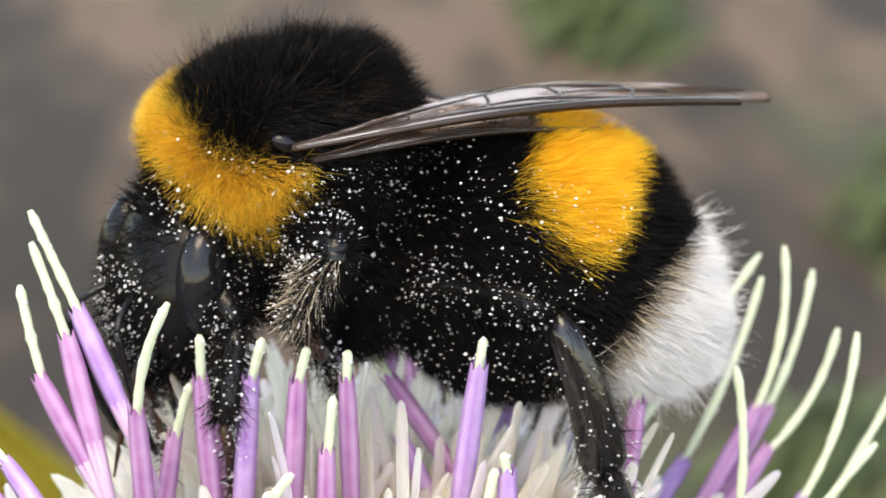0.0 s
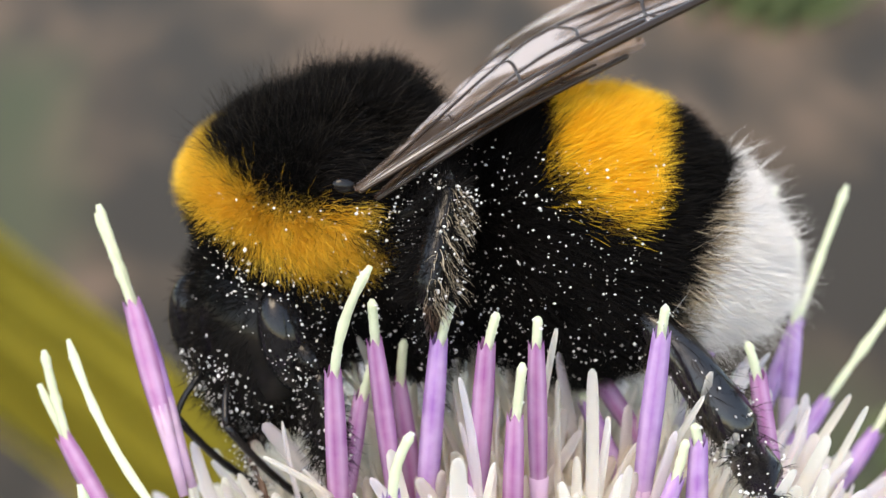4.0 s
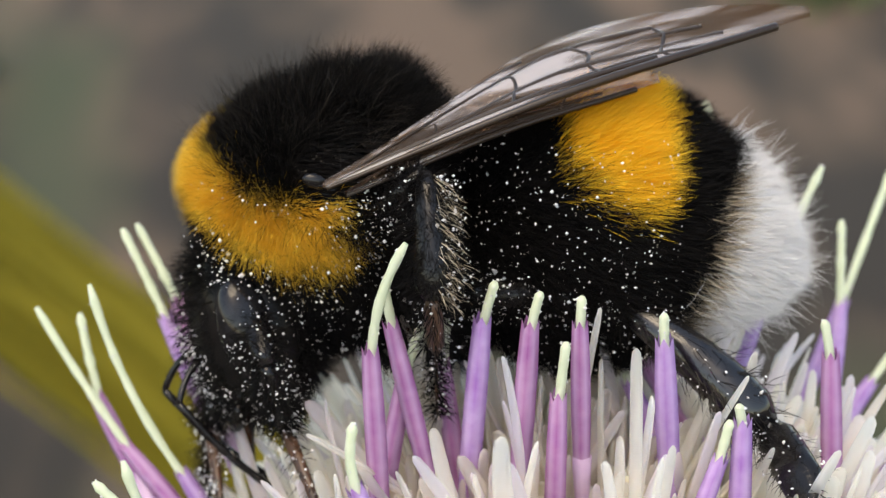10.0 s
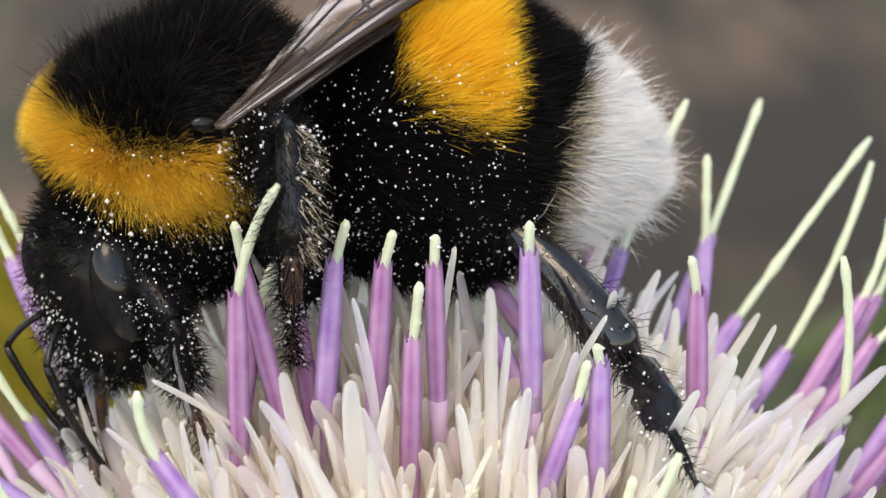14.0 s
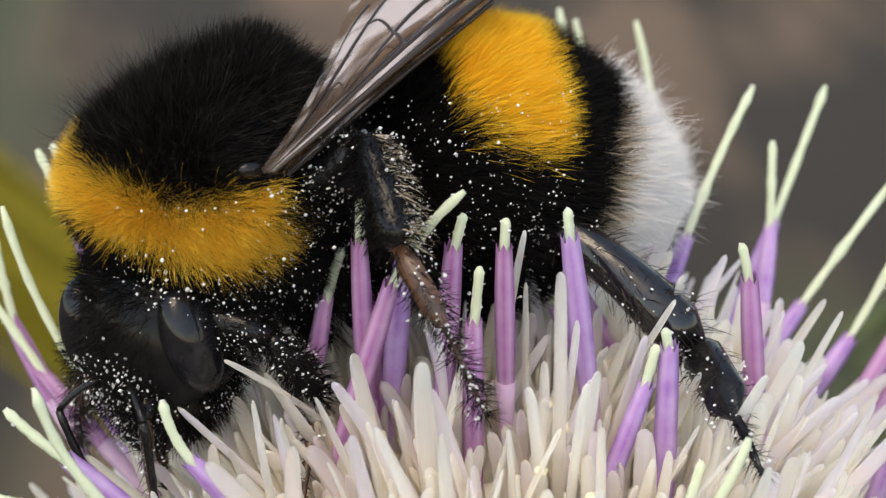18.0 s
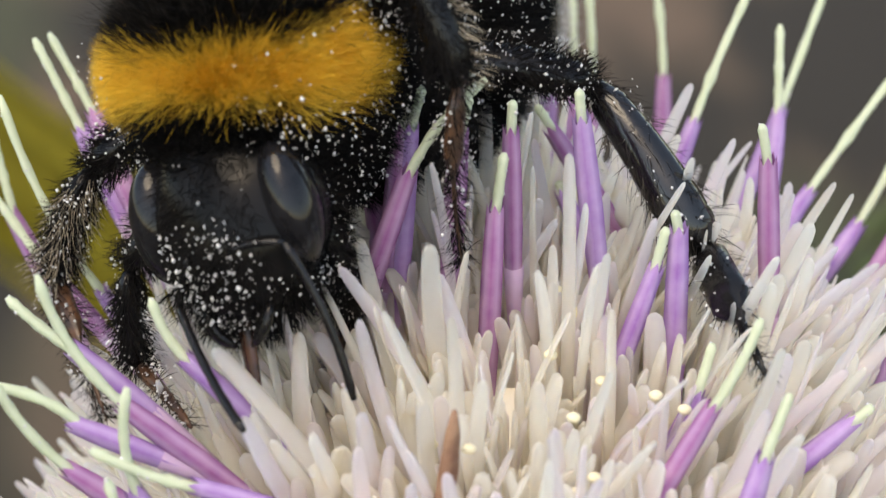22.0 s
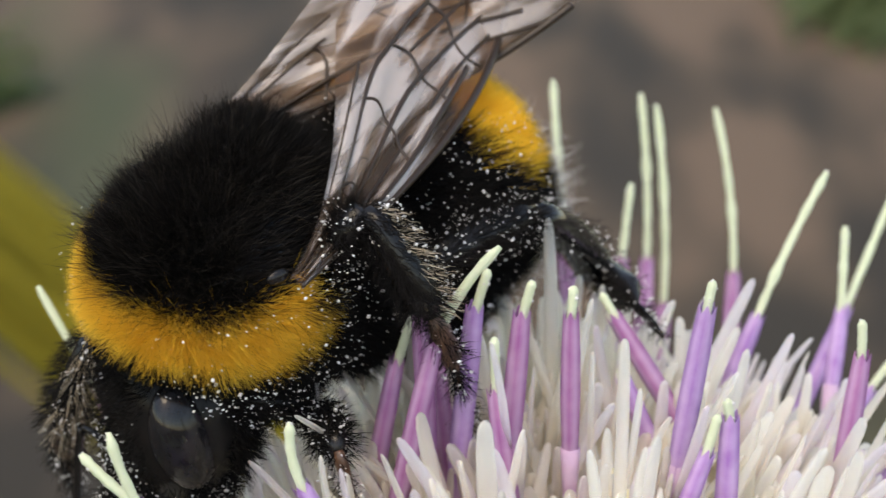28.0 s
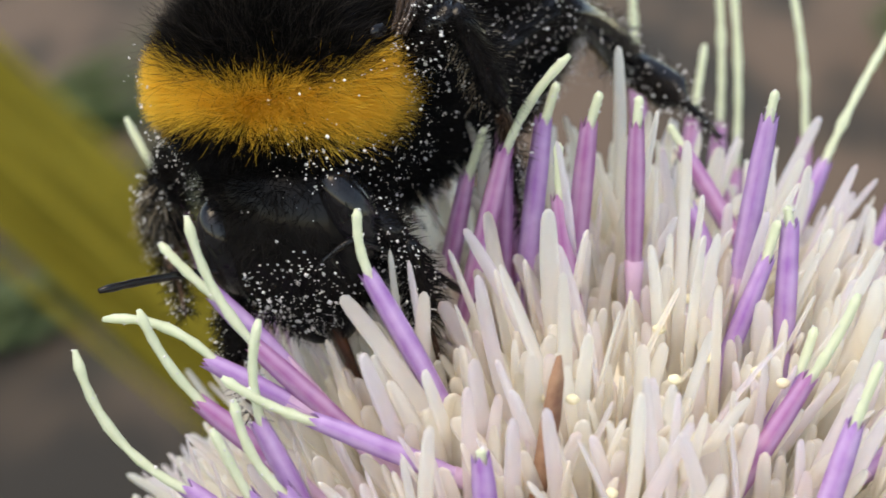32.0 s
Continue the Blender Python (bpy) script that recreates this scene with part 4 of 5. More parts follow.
# ---- moving things ----
BEE_ROWS = [
    (0, place(-2.70, 4.60, 22.64, 0.0, -12.0, 177.0)),
    (0.5, place(-3.09, 4.59, 21.96, 0.0, -11.0, 178.5)),
    (1, place(-3.58, 4.57, 21.33, 0.0, -10.0, 180.0)),
    (1.5, place(-4.08, 4.56, 21.04, 0.0, -9.0, 182.5)),
    (2, place(-4.15, 4.55, 21.04, 0.0, -8.0, 185.0)),
    (2.5, place(-4.27, 4.54, 21.40, 0.0, -7.6, 186.0)),
    (4.5, place(-6.88, 4.48, 20.27, 0.0, -6.0, 195.0)),
    (5, place(-6.61, 4.47, 20.15, 0.0, -5.8, 198.0)),
    (5.5, place(-6.28, 4.46, 20.41, 0.0, -5.6, 198.0)),
    (6, place(-6.10, 4.45, 20.84, 0.0, -5.3, 200.0)),
    (6.5, place(-6.29, 4.43, 21.17, 0.0, -5.1, 195.0)),
    (7, place(-6.35, 4.42, 21.55, 0.0, -4.9, 188.0)),
    (7.5, place(-6.89, 4.41, 20.64, 0.0, -4.7, 184.0)),
    (8, place(-7.28, 4.39, 20.49, 0.0, -4.4, 182.0)),
    (8.5, place(-7.61, 4.38, 19.56, 0.0, -4.2, 181.0)),
    (9, place(-7.58, 4.37, 19.94, 0.0, -4.0, 180.0)),
    (9.5, place(-7.41, 4.35, 20.96, 0.0, -3.8, 180.0)),
    (10, place(-7.64, 4.34, 20.24, 0.0, -3.7, 180.0)),
    (10.5, place(-7.80, 4.33, 19.82, 0.0, -3.5, 180.0)),
    (11, place(-8.00, 4.32, 19.54, 0.0, -3.4, 180.0)),
    (11.5, place(-7.95, 4.30, 19.77, 0.0, -3.2, 180.0)),
    (12, place(-7.79, 4.29, 19.72, 0.0, -3.1, 180.0)),
    (12.5, place(-7.79, 4.28, 19.78, 0.0, -2.9, 180.0)),
    (13, place(-7.51, 4.26, 20.43, 0.0, -2.8, 186.0)),
    (13.5, place(-6.78, 4.25, 21.39, 0.0, -2.6, 192.0)),
    (14, place(-7.53, 4.24, 20.03, 0.0, -2.5, 198.0)),
    (14.5, place(-7.68, 4.23, 19.63, 0.0, -2.3, 200.0)),
    (15, place(-7.53, 4.21, 19.57, 0.0, -2.2, 200.0)),
    (15.5, place(-6.94, 4.20, 19.80, 0.0, -2.0, 197.0)),
    (17.5, place(-8.06, 3.00, 18.86, 0.8, 3.0, 205.0)),
    (18, place(-8.38, 2.27, 19.13, 1.0, 2.0, 207.0)),
    (18.5, place(-7.93, 1.53, 19.97, 2.5, 1.0, 218.0)),
    (19, place(-7.65, 0.80, 19.32, 4.0, 0.0, 232.0)),
    (19.5, place(-6.71, 0.74, 20.19, 8.5, 0.2, 235.0)),
    (20, place(-6.66, 0.68, 19.43, 13.0, 0.5, 236.0)),
    (20.5, place(-6.77, 0.61, 18.21, 18.0, 0.8, 238.0)),
    (21, place(-6.53, 0.55, 18.19, 22.0, 1.0, 238.0)),
    (21.5, place(-6.68, 0.49, 18.55, 20.0, 1.2, 238.0)),
    (22, place(-7.07, 0.42, 20.23, 15.0, 1.5, 238.0)),
    (22.5, place(-7.81, 0.36, 19.53, 7.0, 1.8, 235.0)),
    (23, place(-7.81, 0.30, 19.80, 5.0, 2.0, 232.0)),
    (23.5, place(-8.02, 0.30, 19.22, 4.8, 3.2, 235.0)),
    (24, place(-8.59, 0.30, 18.19, 4.6, 4.4, 235.0)),
    (24.5, place(-8.70, 0.30, 19.31, 4.4, 5.6, 235.0)),
    (25, place(-8.92, 0.30, 19.32, 4.2, 6.8, 235.0)),
    (25.5, place(-9.04, 0.30, 18.78, 4.0, 8.0, 232.0)),
    (27.5, place(-9.70, 0.70, 19.29, -8.0, 18.0, 220.0)),
    (28, place(-9.76, 0.80, 19.09, -7.8, 19.0, 218.0)),
    (28.5, place(-9.93, 0.66, 18.97, -7.5, 20.0, 218.0)),
    (29, place(-9.93, 0.52, 19.08, -7.2, 21.0, 218.0)),
    (29.5, place(-10.07, 0.39, 19.14, -7.0, 22.0, 220.0)),
    (30, place(-9.94, 0.25, 19.25, -3.5, 16.0, 222.0)),
    (30.5, place(-9.65, 0.11, 19.80, 0.0, 10.0, 228.0)),
    (31, place(-9.04, -0.02, 20.60, 3.0, 6.0, 235.0)),
    (31.5, place(-9.12, -0.16, 20.05, 3.5, 8.0, 242.0)),
    (32, place(-9.82, -0.30, 19.53, 4.0, 10.0, 240.0)),
]
ABDOMEN_ROWS = [
    (0, hinged(-7.4, -3.1)),
    (1, hinged(-9.3, -1.3)),
    (2, hinged(-11.5, -2.1)),
    (4.5, hinged(-16.5, 6.5)),
    (5, hinged(-17.5, 5.5)),
    (6, hinged(-18.5, -2.4)),
    (7, hinged(-6.7, -1.4)),
    (8, hinged(-4.2, 4.6)),
    (9, hinged(-1.1, 6.2)),
    (10, hinged(1.8, 3.9)),
    (11.5, hinged(0.6, 7.1)),
    (12.5, hinged(-0.3, 5.7)),
    (13, hinged(-8.4, 5.0)),
    (14, hinged(-18.9, 8.0)),
    (15.5, hinged(-13.3, 6.3)),
    (17.5, hinged(-17.7, 1.9)),
    (18, hinged(-15.0, 0.0)),
    (19, hinged(-13.0, -9.0)),
    (20, hinged(1.0, -11.0)),
    (21, hinged(0.0, -13.0)),
    (22, hinged(8.0, -14.0)),
    (23, hinged(12.0, -15.0)),
    (25.5, hinged(12.0, -12.0)),
    (27.5, hinged(21.0, -26.0)),
    (29.5, hinged(21.0, -28.0)),
    (31, hinged(9.0, -8.0)),
    (32, hinged(9.0, -8.0)),
]
HEAD_ROWS = [
    (0, nodding(38.0, -9.9, 9.4)),
    (1, nodding(36.0, -3.6, 7.4)),
    (2, nodding(33.0, -5.2, 8.6)),
    (4.5, nodding(38.0, 6.0, 14.3)),
    (5, nodding(24.0, -2.0, 14.3)),
    (6, nodding(13.3, 0.8, 5.7)),
    (7, nodding(0.4, -3.8, 11.8)),
    (9, nodding(17.2, 5.3, 12.9)),
    (11, nodding(23.6, 6.0, 15.0)),
    (13, nodding(17.0, -2.1, 7.9)),
    (15, nodding(22.9, 3.3, 12.9)),
    (17.5, nodding(23.3, -2.4, 9.0)),
    (18, nodding(27.0, -4.2, 10.4)),
    (19, nodding(28.5, -8.8, 15.8)),
    (20, nodding(27.1, 0.4, 11.1)),
    (21, nodding(22.7, -18.3, 4.9)),
    (22, nodding(11.7, -17.1, 3.0)),
    (23, nodding(4.7, -16.3, 16.1)),
    (24, nodding(9.0, -6.9, 13.4)),
    (25, nodding(-5.9, 6.8, 21.7)),
    (28, nodding(-6.1, -12.2, 10.4)),
    (30, nodding(-2.5, 6.1, 17.6)),
    (31, nodding(5.6, -13.8, 16.5)),
    (32, nodding(27.8, -0.6, 13.7)),
]

WING_SPOTS = [
    (0, (10.4, 5.2, 23.8), (0.00, 1.00, -0.20)),
    (1, (8.8, 7.2, 24.3), (0.00, 1.00, -0.04)),
    (2, (8.4, 7.2, 24.5), (0.00, 1.00, -0.02)),
    (4.5, (4.9, 8.4, 25.8), (0.00, 1.00, 0.0)),
    (6, (6.0, 8.5, 26.1), (0.00, 1.00, -0.02)),
    (7, (6.3, 7.0, 24.9), (0.00, 1.00, -0.04)),
    (8, (5.3, 6.0, 24.6), (0.00, 1.00, -0.04)),
    (9, (4.7, 6.3, 24.4), (0.00, 1.00, -0.04)),
    (10, (4.9, 5.4, 24.6), (-0.01, 1.00, -0.04)),
    (11, (3.6, 7.6, 24.0), (-0.02, 1.00, -0.04)),
    (12, (3.5, 8.1, 24.2), (-0.02, 1.00, -0.02)),
    (13, (4.1, 8.2, 24.8), (-0.03, 1.00, -0.02)),
    (15, (3.6, 9.5, 24.9), (-0.05, 1.00, 0.0)),
    (15.5, (4.0, 9.5, 25.1), (-0.05, 1.00, 0.0)),
    (17.5, (2.3, 9.2, 24.4), (-0.15, 1.00, 0.00)),
    (18, (1.8, 8.9, 24.5), (-0.17, 0.95, 0.03)),
    (19, (-1.8, 11.0, 25.8), (-0.32, 0.90, 0.08)),
    (23, (-1.8, 10.6, 25.9), (-0.35, 0.88, 0.05)),
    (25.5, (-3.1, 10.4, 25.2), (-0.42, 0.80, 0.12)),
    (27.5, (-2.6, 10.0, 24.5), (-0.68, 0.24, 0.52)),
    (28, (-2.6, 9.9, 24.4), (-0.75, 0.10, 0.62)),
    (29, (-2.9, 9.6, 24.5), (-0.75, 0.15, 0.59)),
    (30, (-3.2, 9.3, 25.7), (-0.75, 0.20, 0.56)),
    (32, (-5.1, 9.7, 27.7), (-0.75, 0.30, 0.50)),
]


LEFT_FEELER = [(0, 20, 40, 40), (9, 20, 45, 30), (18, 0, 30, 55), (20, 33, 12, 83), (22, 11, -0, 102), (24, 23, 8, 77), (25, 35, -37, 53), (28, 22, 16, 134), (31, 12, 7, 80), (32, 23, -20, 105)]
RIGHT_FEELER = [(0, -10, 45, -30), (9, -10, 50, -25), (18, 0, 30, -55), (20, -45, 23, -62), (22, 13, 57, -114), (24, -35, 45, -21), (28, 1, -5, -80), (31, 49, -25, -89), (32, 112, -17, -130)]


def between(rows, t):
    """The pose at a time on a straight way between two rows."""
    if t <= rows[0][0]:
        return rows[0][1].copy()
    for (t0, a), (t1, b) in zip(rows, rows[1:]):
        if t <= t1:
            return a.lerp(b, (t - t0) / (t1 - t0))
    return rows[-1][1].copy()


def aim(a, b, up):
    """A pose at a whose x axis points to b."""
    x = (b - a).normalized()
    y = up.cross(x).normalized()
    z = x.cross(y)
    m = Matrix((x, y, z)).transposed().to_4x4()
    m.translation = a * MM
    return m


def step_rows(leg, spots):
    """Rows for the three pieces of a leg from world spots of knee, ankle and foot (millimetres) at some times."""
    hip, lengths, pieces = LEGS[leg]
    rows = [[], [], []]
    times = sorted({r[0] for r in BEE_ROWS} | {r[0] for r in spots})
    for t in times:
        for (t0, *a), (t1, *b) in zip(spots, spots[1:]):
            if t0 <= t <= t1:
                s = (t - t0) / (t1 - t0)
                want = [Vector(p) * (1 - s) + Vector(q) * s for p, q in zip(a, b)]
                break
        inv = between(BEE_ROWS, t).inverted()
        start = hip.copy()
        for k in range(3):
            goal = (inv @ (want[k] * MM)) / MM
            end = start + (goal - start).normalized() * lengths[k]
            rows[k].append((t, aim(start, end, Vector((0.05, 0.1, 1)))))
            start = end
    for piece, r in zip(pieces, rows):
        walk(piece, r)


def wing_rows(wing, side, root, reach, drop):
    """Rows for a wing from world spots of the left wing's tip and the way of its chord; the other side is its mirror."""
    rows = []
    for t, tip, chord in WING_SPOTS:
        inv = between(BEE_ROWS, t).inverted()
        hand_tip = (inv @ (Vector(tip) * MM)) / MM
        ch = inv.to_3x3() @ Vector(chord)
        if side < 0:
            if t < 18.6:
                ch.y = -ch.y
            hand_tip = Vector((-11.5, -4.0, -1.2)) if t < 18.6 else hand_tip + Vector((0, 2.5, 0.3))
        r = Vector(root)
        x = (r - hand_tip + Vector((0, 0, drop))).normalized()
        y = -side * ch
        y = (y - x * y.dot(x)).normalized()
        m = Matrix((x, y, x.cross(y))).transposed().to_4x4()
        m.translation = (r + x * reach) * MM
        rows.append((t, m))
    walk(wing, rows)


def lean(base, spots):
    """Bends a floret from its root so that its tip passes through world spots; None: at rest. A third value slides its root."""
    root, tip = REST[base.name]
    rows = []
    for t, spot, *slide in spots:
        to = Vector(spot) if spot else tip
        at = root + Vector(slide[0]) if slide else root
        turn = (tip - root).rotation_difference(to - at).to_matrix().to_4x4()
        rows.append((t, Matrix.Translation(at * MM) @ turn))
    walk(base, rows)


def motions():
    walk(bee, BEE_ROWS)
    walk(abdomen, ABDOMEN_ROWS)
    walk(head, HEAD_ROWS)
    for s, feeler, bends in ((1, ANTENNAE[0], LEFT_FEELER), (-1, ANTENNAE[1], RIGHT_FEELER)):
        walk(feeler, [(t, place(1.75, 0.5 * s, -0.6) @ pose(0, 0, 0, roll, dip, turn)) for t, roll, dip, turn in bends])
    for s, wing, hind in ((1, left_wing, left_hind), (-1, right_wing, right_hind)):
        wing_rows(wing, s, (-0.25, 3.3 * s, 1.5), 0.0, 0.0)
        wing_rows(hind, s, (-0.8, 3.2 * s, 1.25), 0.0, 0.3)
    lean(f6, [(0, None), (17.5, None), (19, (-2.4, -1.2, 18.8)), (21, (-1.4, -1.2, 18.1)), (23, (-1.3, -1.2, 18.1)), (25.5, (-2.3, -1.2, 19.0)), (27.5, (-3.0, -1.2, 18.9)), (28, (-3.0, -1.2, 18.9)), (30, (-3.0, -1.2, 19.0)), (32, (-3.1, -1.2, 19.1))])
    lean(f7, [(0, None), (2.5, None), (4.5, (1.9, -0.6, 19.5)), (6, (2.3, -0.6, 19.5)), (7, (1.6, -0.6, 19.3)), (9, (1.0, -0.6, 18.1), (0, 0, -0.7)), (12, (0.9, -0.6, 18.1), (0, 0, -0.8)), (13.5, (1.0, -0.6, 19.3)), (15.5, (1.4, -0.6, 19.4)), (17.5, (0.3, -0.6, 19.1)), (19, (0.8, -0.6, 19.3)), (23, (0.5, -0.6, 18.8)), (23.5, (0.6, -0.6, 18.4)), (24.3, None), (32, None)])
    lean(f10, [(0, (6.2, 1.0, 16.2)), (2, (4.7, 1.0, 14.8)), (4.5, (4.5, 1.0, 17.7)), (6, (5.1, 1.0, 17.9)), (9, (5.0, 1.0, 18.1)), (13, None), (15.5, (5.2, 1.0, 18.1)), (17.5, (4.7, 1.0, 18.1)), (19, (4.9, 1.0, 18.0)), (23, (5.0, 1.0, 18.0)), (24, None), (25.5, (6.1, 1.0, 17.8)), (28, (6.1, 1.0, 17.8)), (32, (6.0, 1.0, 18.4))])
    lean(f2, [(0, (-4.7, 0.5, 20.2)), (2, (-5.1, 0.5, 19.9)), (4.5, (-5.1, 0.5, 19.8)), (6, (-4.7, 0.5, 19.9)), (9, None), (13, (-6.1, 0.5, 19.7)), (15.5, (-5.2, 0.5, 19.6)), (17.5, (-4.9, 0.5, 19.7)), (19, (-3.7, 0.5, 19.6)), (23, (-3.5, 0.5, 19.3)), (25.5, (-4.1, 0.5, 18.2)), (28, (-4.8, 0.5, 19.3)), (32, (-4.4, 0.5, 19.3))])
    lean(f1, [(0, (-5.3, -0.5, 21.7)), (2, (-5.5, -0.5, 21.6)), (4.5, (-4.7, -0.5, 21.4)), (6, (-3.9, -0.5, 21.0)), (9, None), (13, (-5.3, -0.5, 21.0)), (15.5, (-3.4, -0.5, 20.8)), (17.5, (-4.0, -0.5, 18.2)), (18.5, (-0.8, -0.5, 19.4)), (19, (-1.6, -0.5, 19.4)), (23, (-2.2, -0.5, 18.9)), (25.5, (-2.4, -0.5, 19.7)), (27.5, (-3.0, -0.5, 19.9)), (28, (-3.0, -0.5, 19.9)), (30, (-2.9, -0.5, 20.0)), (32, (-2.9, -0.5, 20.1))])
    lean(p1, [(0, (-2.7, -4.2, 17.2)), (15.5, (-7.0, -4.2, 15.1)), (19, (-7.6, -4.2, 14.7)), (23, (-7.5, -4.2, 14.3)), (25.5, (-7.4, -4.2, 14.5)), (27.5, (-7.7, -4.2, 14.2)), (28, (-7.6, -4.2, 17.7)), (30, (-8.0, -4.2, 16.8)), (32, None)])
    lean(l4, [(0, (-8.8, 2.5, 22.1), (4.2, -4.0, 3.7)), (1, (-8.6, 2.5, 22.4), (4.3, -4.0, 3.9)), (2, (-9.4, 2.5, 22.1), (2.6, -4.1, 3.3)), (5, (-12.8, 5.0, 20.0), (0.1, -1.5, 1.5)), (7, (-13.0, 6.0, 18.5), (0.8, -0.1, 0.4)), (9, None), (32, None)])
    lean(l5, [(0, (-8.8, 2.2, 21.4), (3.0, -4.3, 2.3)), (1, (-8.8, 2.2, 21.6), (3.1, -4.2, 2.4)), (2, (-8.8, 2.2, 21.5), (2.2, -4.8, 2.5)), (5, (-13.2, 5.0, 19.7), (-0.6, -1.1, 0.7)), (7, (-12.5, 6.0, 19.0), (0.5, 0.1, 0.1)), (9, None), (32, None)])
    lean(l3, [(0, (-9.1, 1.8, 20.4), (5.2, -3.5, 4.0)), (1, (-9.0, 1.8, 20.4), (5.1, -3.6, 3.9)), (2, (-11.3, 1.8, 18.1), (3.2, -3.5, 1.8)), (5, (-13.8, 4.0, 16.9), (0.7, -1.3, 0.6)), (7, (-14.4, 5.0, 17.0), (0.7, 0.0, 0.9)), (9, None), (32, None)])
    lean(l2, [(0, (-11.7, 2.0, 20.5), (2.3, -6.5, 6.0)), (2, (-11.6, 2.0, 21.3), (1.8, -5.8, 5.5)), (5, (-13.4, 3.0, 16.1), (1.2, -5.2, 1.9)), (7, (-13.7, 3.5, 16.8), (0.8, -4.1, 1.8)), (9, None), (32, None)])
    lean(l1, [(0, (-12.3, 2.0, 18.3), (3.4, -5.5, 3.8)), (2, (-12.1, 2.0, 19.2), (2.6, -5.6, 3.6)), (5, (-14.6, 4.0, 14.9), (0.4, -1.1, -2.1)), (7, (-14.9, 5.0, 16.4), (0.2, 0.2, -0.6)), (9, None), (32, None)])
    step_rows(("hind", 1), [
        (0, (4.1, 0.3, 20.0), (5.5, -0.1, 15.4), (5.1, -4.9, 15.8)),
        (2, (3.1, 0.8, 19.6), (5.2, 0.1, 15.3), (5.4, -4.8, 15.9)),
        (4.5, (1.2, 2.8, 18.4), (4.2, 0.6, 15.4), (4.8, -4.2, 15.4)),
        (6, (2.1, 3.2, 19.0), (4.4, 1.0, 15.4), (5.2, -3.5, 13.6)),
        (9, (0.1, 1.8, 18.2), (3.7, -0.2, 15.7), (4.8, -4.8, 14.6)),
        (11.5, (-0.3, 1.9, 18.2), (3.4, 0.0, 15.6), (4.5, -4.7, 15.2)),
        (13, (0.4, 2.0, 18.6), (3.7, -0.1, 15.7), (4.7, -4.9, 15.2)),
        (15.5, (1.3, 2.9, 18.5), (3.9, 0.1, 15.5), (4.6, -4.7, 15.0)),
        (17.5, (0.4, 2.6, 18.2), (3.1, 0.4, 15.0), (4.3, -4.4, 14.5)),
        (18, (0.6, 2.0, 18.4), (3.7, 0.0, 15.7), (4.6, -4.8, 15.0)),
        (19, (0.5, 2.2, 18.5), (3.3, -0.0, 15.4), (4.4, -4.7, 14.3)),
        (21, (1.3, 4.3, 17.6), (3.8, 1.9, 14.1), (4.8, -2.7, 12.9)),
        (22, (1.1, 2.2, 18.6), (3.6, -0.1, 15.2), (4.4, -4.9, 14.6)),
        (23, (0.4, 1.6, 18.7), (3.3, -0.0, 15.2), (4.3, -4.8, 14.9)),
        (23.5, (0.1, 1.8, 18.0), (3.2, -0.4, 15.1), (4.2, -5.2, 14.8)),
        (23.9, (-0.7, 1.8, 18.5), (2.8, 0.3, 15.5), (4.9, -3.0, 14.2)),
        (24.0, (-1.0, 2.0, 19.8), (2.8, 1.0, 17.2), (7.6, -1.5, 14.0)),
        (24.1, (-2.6, 2.5, 20.6), (0.7, 2.0, 18.4), (6.4, 0.0, 16.4)),
        (24.3, (-2.1, 2.5, 22.1), (-0.2, 3.0, 20.9), (-0.2, 3.0, 19.4)),
        (24.5, (-1.4, 4.0, 20.4), (1.4, 4.0, 18.2), (4.0, 1.5, 17.4)),
        (25, (-2.7, 4.0, 20.5), (0.9, 4.0, 17.9), (3.4, 1.0, 17.6)),
        (25.5, (-3.1, 4.0, 21.4), (0.0, 4.5, 17.7), (2.2, 1.5, 17.7)),
        (28, (-2.0, 4.0, 19.5), (-0.2, 7.3, 16.5), (1.4, 2.6, 16.7)),
        (29, (-2.2, 3.8, 19.7), (-0.0, 6.9, 16.8), (1.6, 2.3, 16.7)),
        (30, (-2.3, 3.3, 20.2), (-0.4, 6.8, 17.4), (1.4, 2.2, 17.2)),
        (31, (-2.3, 4.9, 20.2), (-0.4, 8.3, 17.5), (1.6, 4.0, 16.4)),
        (32, (-3.2, 4.7, 20.3), (-1.4, 8.3, 17.7), (1.2, 4.2, 16.9)),
    ])
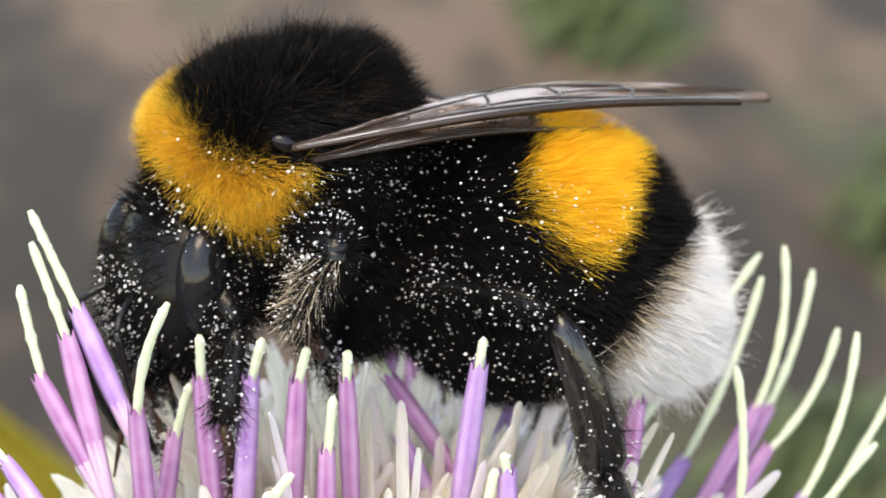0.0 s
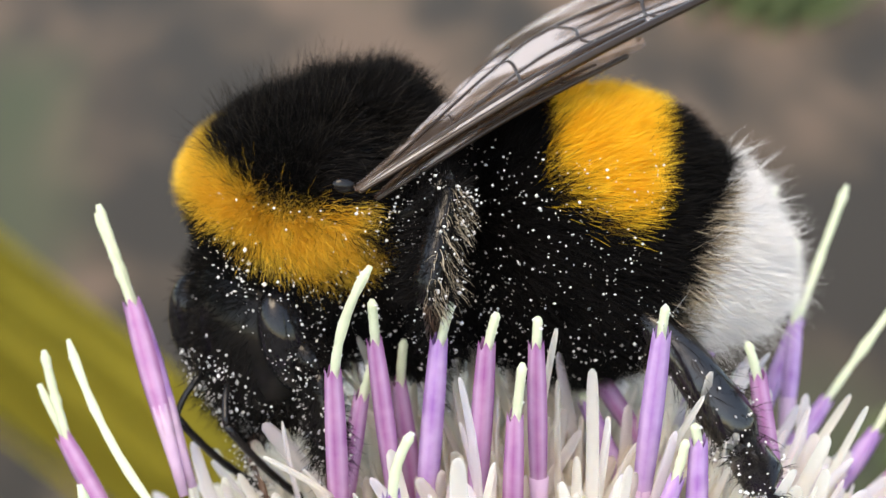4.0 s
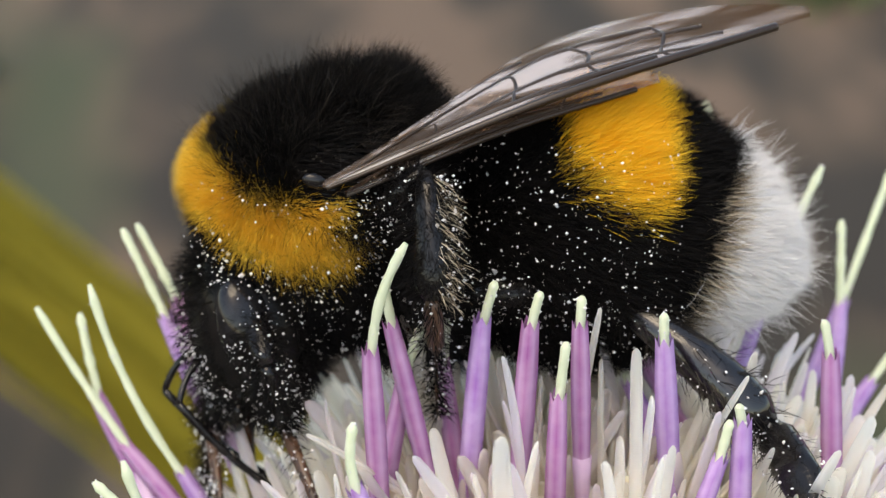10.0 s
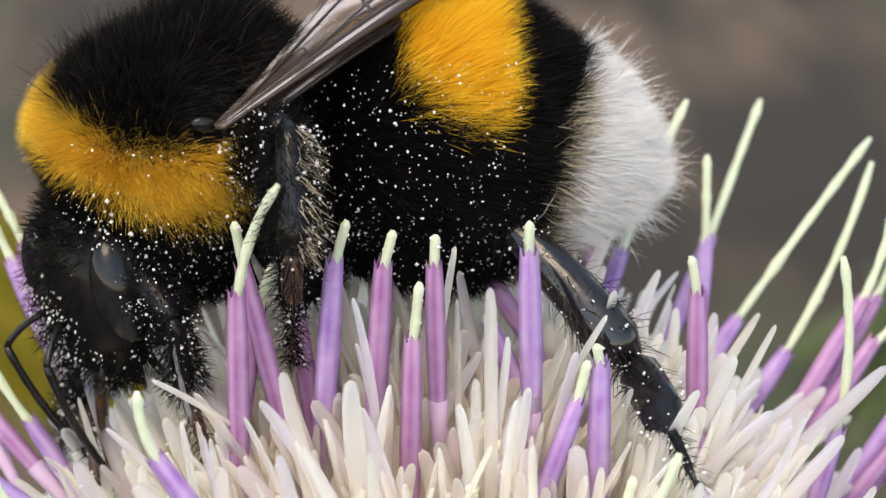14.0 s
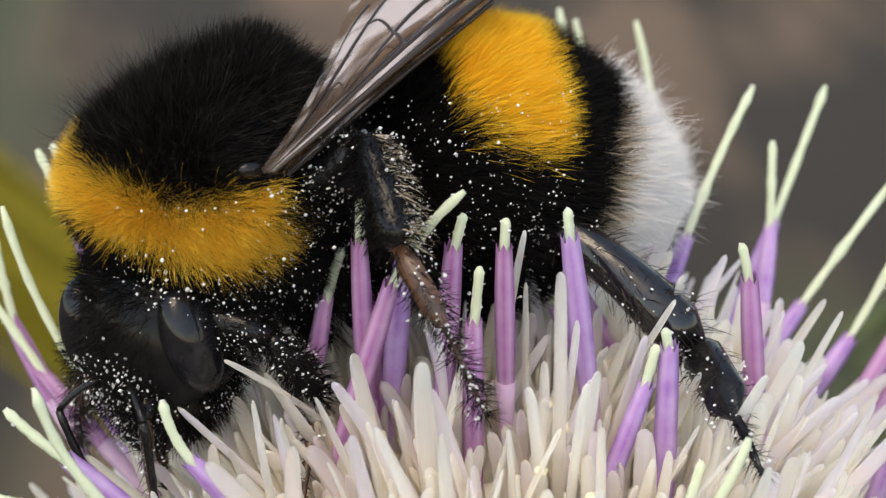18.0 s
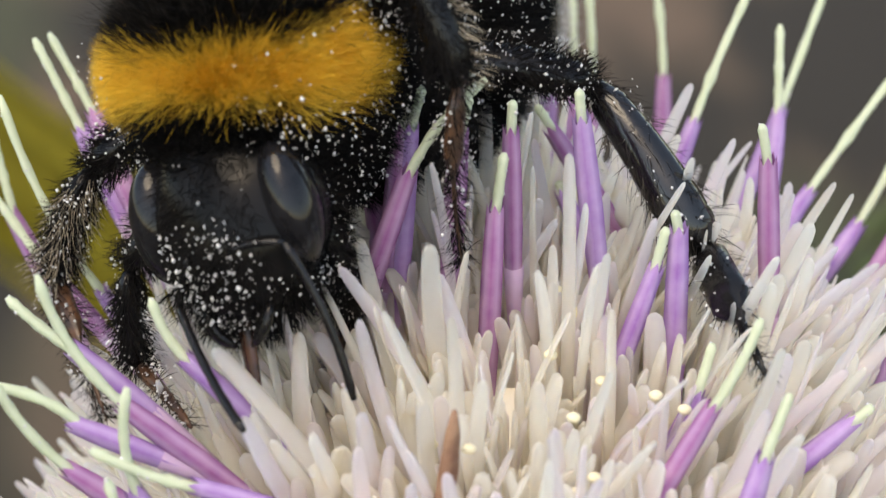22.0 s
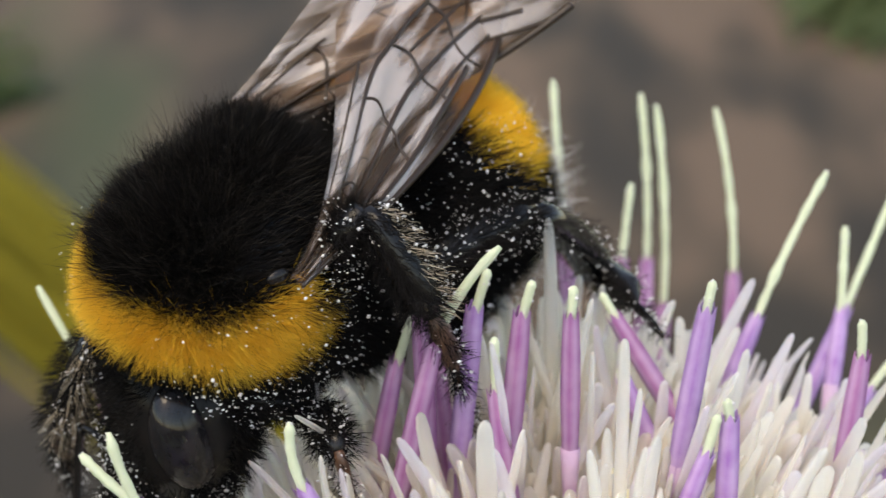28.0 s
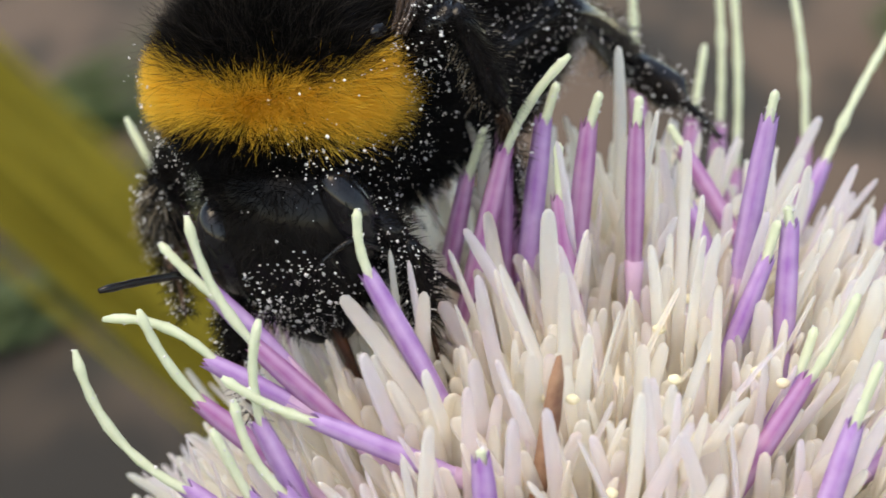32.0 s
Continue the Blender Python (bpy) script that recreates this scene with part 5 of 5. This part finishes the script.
    step_rows(("mid", 1), [
        (0, (-1.3, -1.0, 22.2), (-2.2, 0.6, 19.7), (-1.2, 3.0, 16.2)),
        (2, (-1.6, -0.1, 22.0), (-2.7, 0.0, 19.1), (-2.1, 1.8, 15.1)),
        (4.5, (-3.3, 2.3, 21.9), (-3.6, 0.6, 19.3), (-3.4, 2.6, 15.4)),
        (6, (-2.7, 0.7, 22.0), (-2.9, 0.2, 18.9), (-2.3, 2.7, 15.4)),
        (9, (-4.9, 1.4, 21.8), (-4.6, -0.2, 19.2), (-4.6, 1.5, 15.1)),
        (13, (-4.9, 0.5, 22.2), (-4.8, -0.8, 19.4), (-4.6, 1.0, 15.4)),
        (15.5, (-3.7, 1.0, 21.5), (-3.8, -0.4, 18.7), (-4.5, 1.5, 14.8)),
        (17.5, (-4.0, 0.6, 20.5), (-3.6, -2.2, 19.4), (-0.8, -4.1, 16.5)),
        (18, (-4.4, 0.7, 21.1), (-3.6, -1.7, 19.3), (-1.6, -3.8, 16.0)),
        (19, (-3.3, 1.1, 21.3), (-2.5, -0.2, 18.6), (-3.3, -0.5, 14.2)),
        (23, (-4.1, -1.3, 22.2), (-2.0, -2.4, 20.2), (-1.9, -2.5, 15.8)),
        (25.5, (-5.1, -0.3, 21.3), (-3.4, -0.1, 18.7), (-2.7, 0.4, 14.4)),
        (28, (-6.1, -0.7, 21.3), (-4.4, -0.9, 18.7), (-3.6, 0.9, 14.8)),
        (30, (-6.2, -1.1, 21.6), (-4.6, -1.2, 18.9), (-3.7, 0.7, 15.1)),
        (32, (-5.6, -1.7, 21.8), (-4.5, -0.6, 19.1), (-4.0, 1.3, 15.2)),
    ])
    step_rows(("fore", 1), [
        (0, (-3.5, 0.8, 19.1), (-4.1, 0.4, 17.4), (-4.1, 0.8, 15.3)),
        (2, (-4.9, 0.8, 17.1), (-5.5, 0.4, 15.5), (-5.8, 0.8, 13.5)),
        (5, (-5.8, 0.3, 16.5), (-6.2, 0.6, 14.5), (-6.1, 0.8, 12.6)),
        (6, (-7.5, 0.2, 17.3), (-6.6, 0.8, 15.0), (-6.6, 1.3, 12.1)),
        (9, (-9.0, 0.4, 17.0), (-8.8, 1.6, 14.8), (-7.8, -1.0, 13.6)),
        (13, (-8.2, 0.5, 17.1), (-7.7, 1.3, 14.8), (-6.4, -0.0, 12.4)),
        (15.5, (-6.5, 0.4, 17.0), (-6.5, 0.4, 14.5), (-6.7, 1.0, 11.6)),
        (19, (-5.1, -1.6, 15.9), (-5.2, -0.0, 14.0), (-5.6, -2.9, 13.2)),
        (23, (-5.2, -2.6, 16.5), (-4.8, -1.5, 14.3), (-5.2, -0.1, 11.7)),
        (25.5, (-6.2, -2.1, 15.5), (-5.7, -0.6, 13.6), (-5.5, 0.3, 10.7)),
        (28, (-7.4, 0.4, 15.5), (-6.6, -2.0, 15.6), (-6.1, -1.1, 12.7)),
        (30, (-7.6, -0.3, 15.5), (-6.7, -2.6, 14.9), (-6.0, -2.3, 12.0)),
        (31, (-6.2, -2.4, 17.1), (-6.2, -2.1, 14.6), (-5.7, -1.8, 11.7)),
        (32, (-6.6, -2.4, 16.1), (-6.2, -1.9, 13.7), (-5.7, -1.4, 10.8)),
    ])
    step_rows(("fore", -1), [
        (0, (-6.1, 5.2, 18.7), (-6.3, 4.1, 16.5), (-5.6, 1.6, 14.9)),
        (9, (-10.6, 4.7, 15.8), (-10.9, 3.4, 13.6), (-10.3, 0.8, 12.2)),
        (15.5, (-9.7, 3.8, 15.4), (-9.7, 2.6, 13.2), (-9.3, 1.0, 10.7)),
        (19, (-9.9, -1.0, 14.7), (-9.6, -3.4, 15.3), (-9.8, -1.8, 12.8)),
        (23, (-10.5, -1.5, 15.2), (-10.2, -0.7, 12.8), (-8.9, -3.4, 13.0)),
        (28, (-12.2, 0.3, 14.4), (-12.3, -0.3, 12.0), (-12.1, 1.2, 9.4)),
        (32, (-11.0, -1.6, 14.5), (-11.1, -1.2, 12.0), (-10.1, -4.0, 11.5)),
    ])
    step_rows(("mid", -1), [
        (0, (-4.3, 5.5, 19.0), (-5.7, 4.3, 16.6), (-6.0, 6.9, 13.0)),
        (9, (-9.0, 5.0, 16.5), (-10.5, 3.6, 14.2), (-11.4, 5.0, 10.1)),
        (15.5, (-8.7, 4.9, 16.2), (-10.0, 3.3, 13.8), (-11.1, 5.0, 9.9)),
        (19, (-11.3, 3.6, 15.6), (-11.8, 0.5, 15.3), (-12.5, 2.3, 11.3)),
        (20.5, (-10.7, 3.6, 14.9), (-10.7, 0.6, 14.3), (-11.2, 2.9, 10.6)),
        (21, (-10.5, 2.4, 18.4), (-13.2, 0.9, 18.5), (-14.4, 3.3, 15.0)),
        (21.5, (-11.2, 1.5, 16.8), (-12.6, 2.3, 14.2), (-12.0, -2.0, 14.1)),
        (23, (-11.6, 0.8, 16.7), (-11.5, -0.8, 14.0), (-10.2, 1.5, 10.5)),
        (28, (-13.1, 1.7, 16.9), (-14.2, 1.7, 14.0), (-14.5, 4.4, 10.5)),
        (32, (-13.6, 1.7, 15.9), (-13.9, 3.5, 13.4), (-12.6, -0.6, 13.0)),
    ])
    step_rows(("hind", -1), [
        (0, (3.8, 7.5, 17.8), (5.0, 10.2, 14.0), (4.6, 5.3, 14.2)),
        (9, (-0.4, 5.7, 16.4), (0.7, 8.4, 12.6), (1.1, 11.0, 8.5)),
        (19, (-3.7, 6.0, 19.6), (-2.6, 9.0, 16.1), (-1.8, 12.1, 12.4)),
        (32, (-8.1, 5.3, 21.9), (-7.3, 9.6, 19.9), (-6.2, 4.9, 19.3)),
    ])


motions()
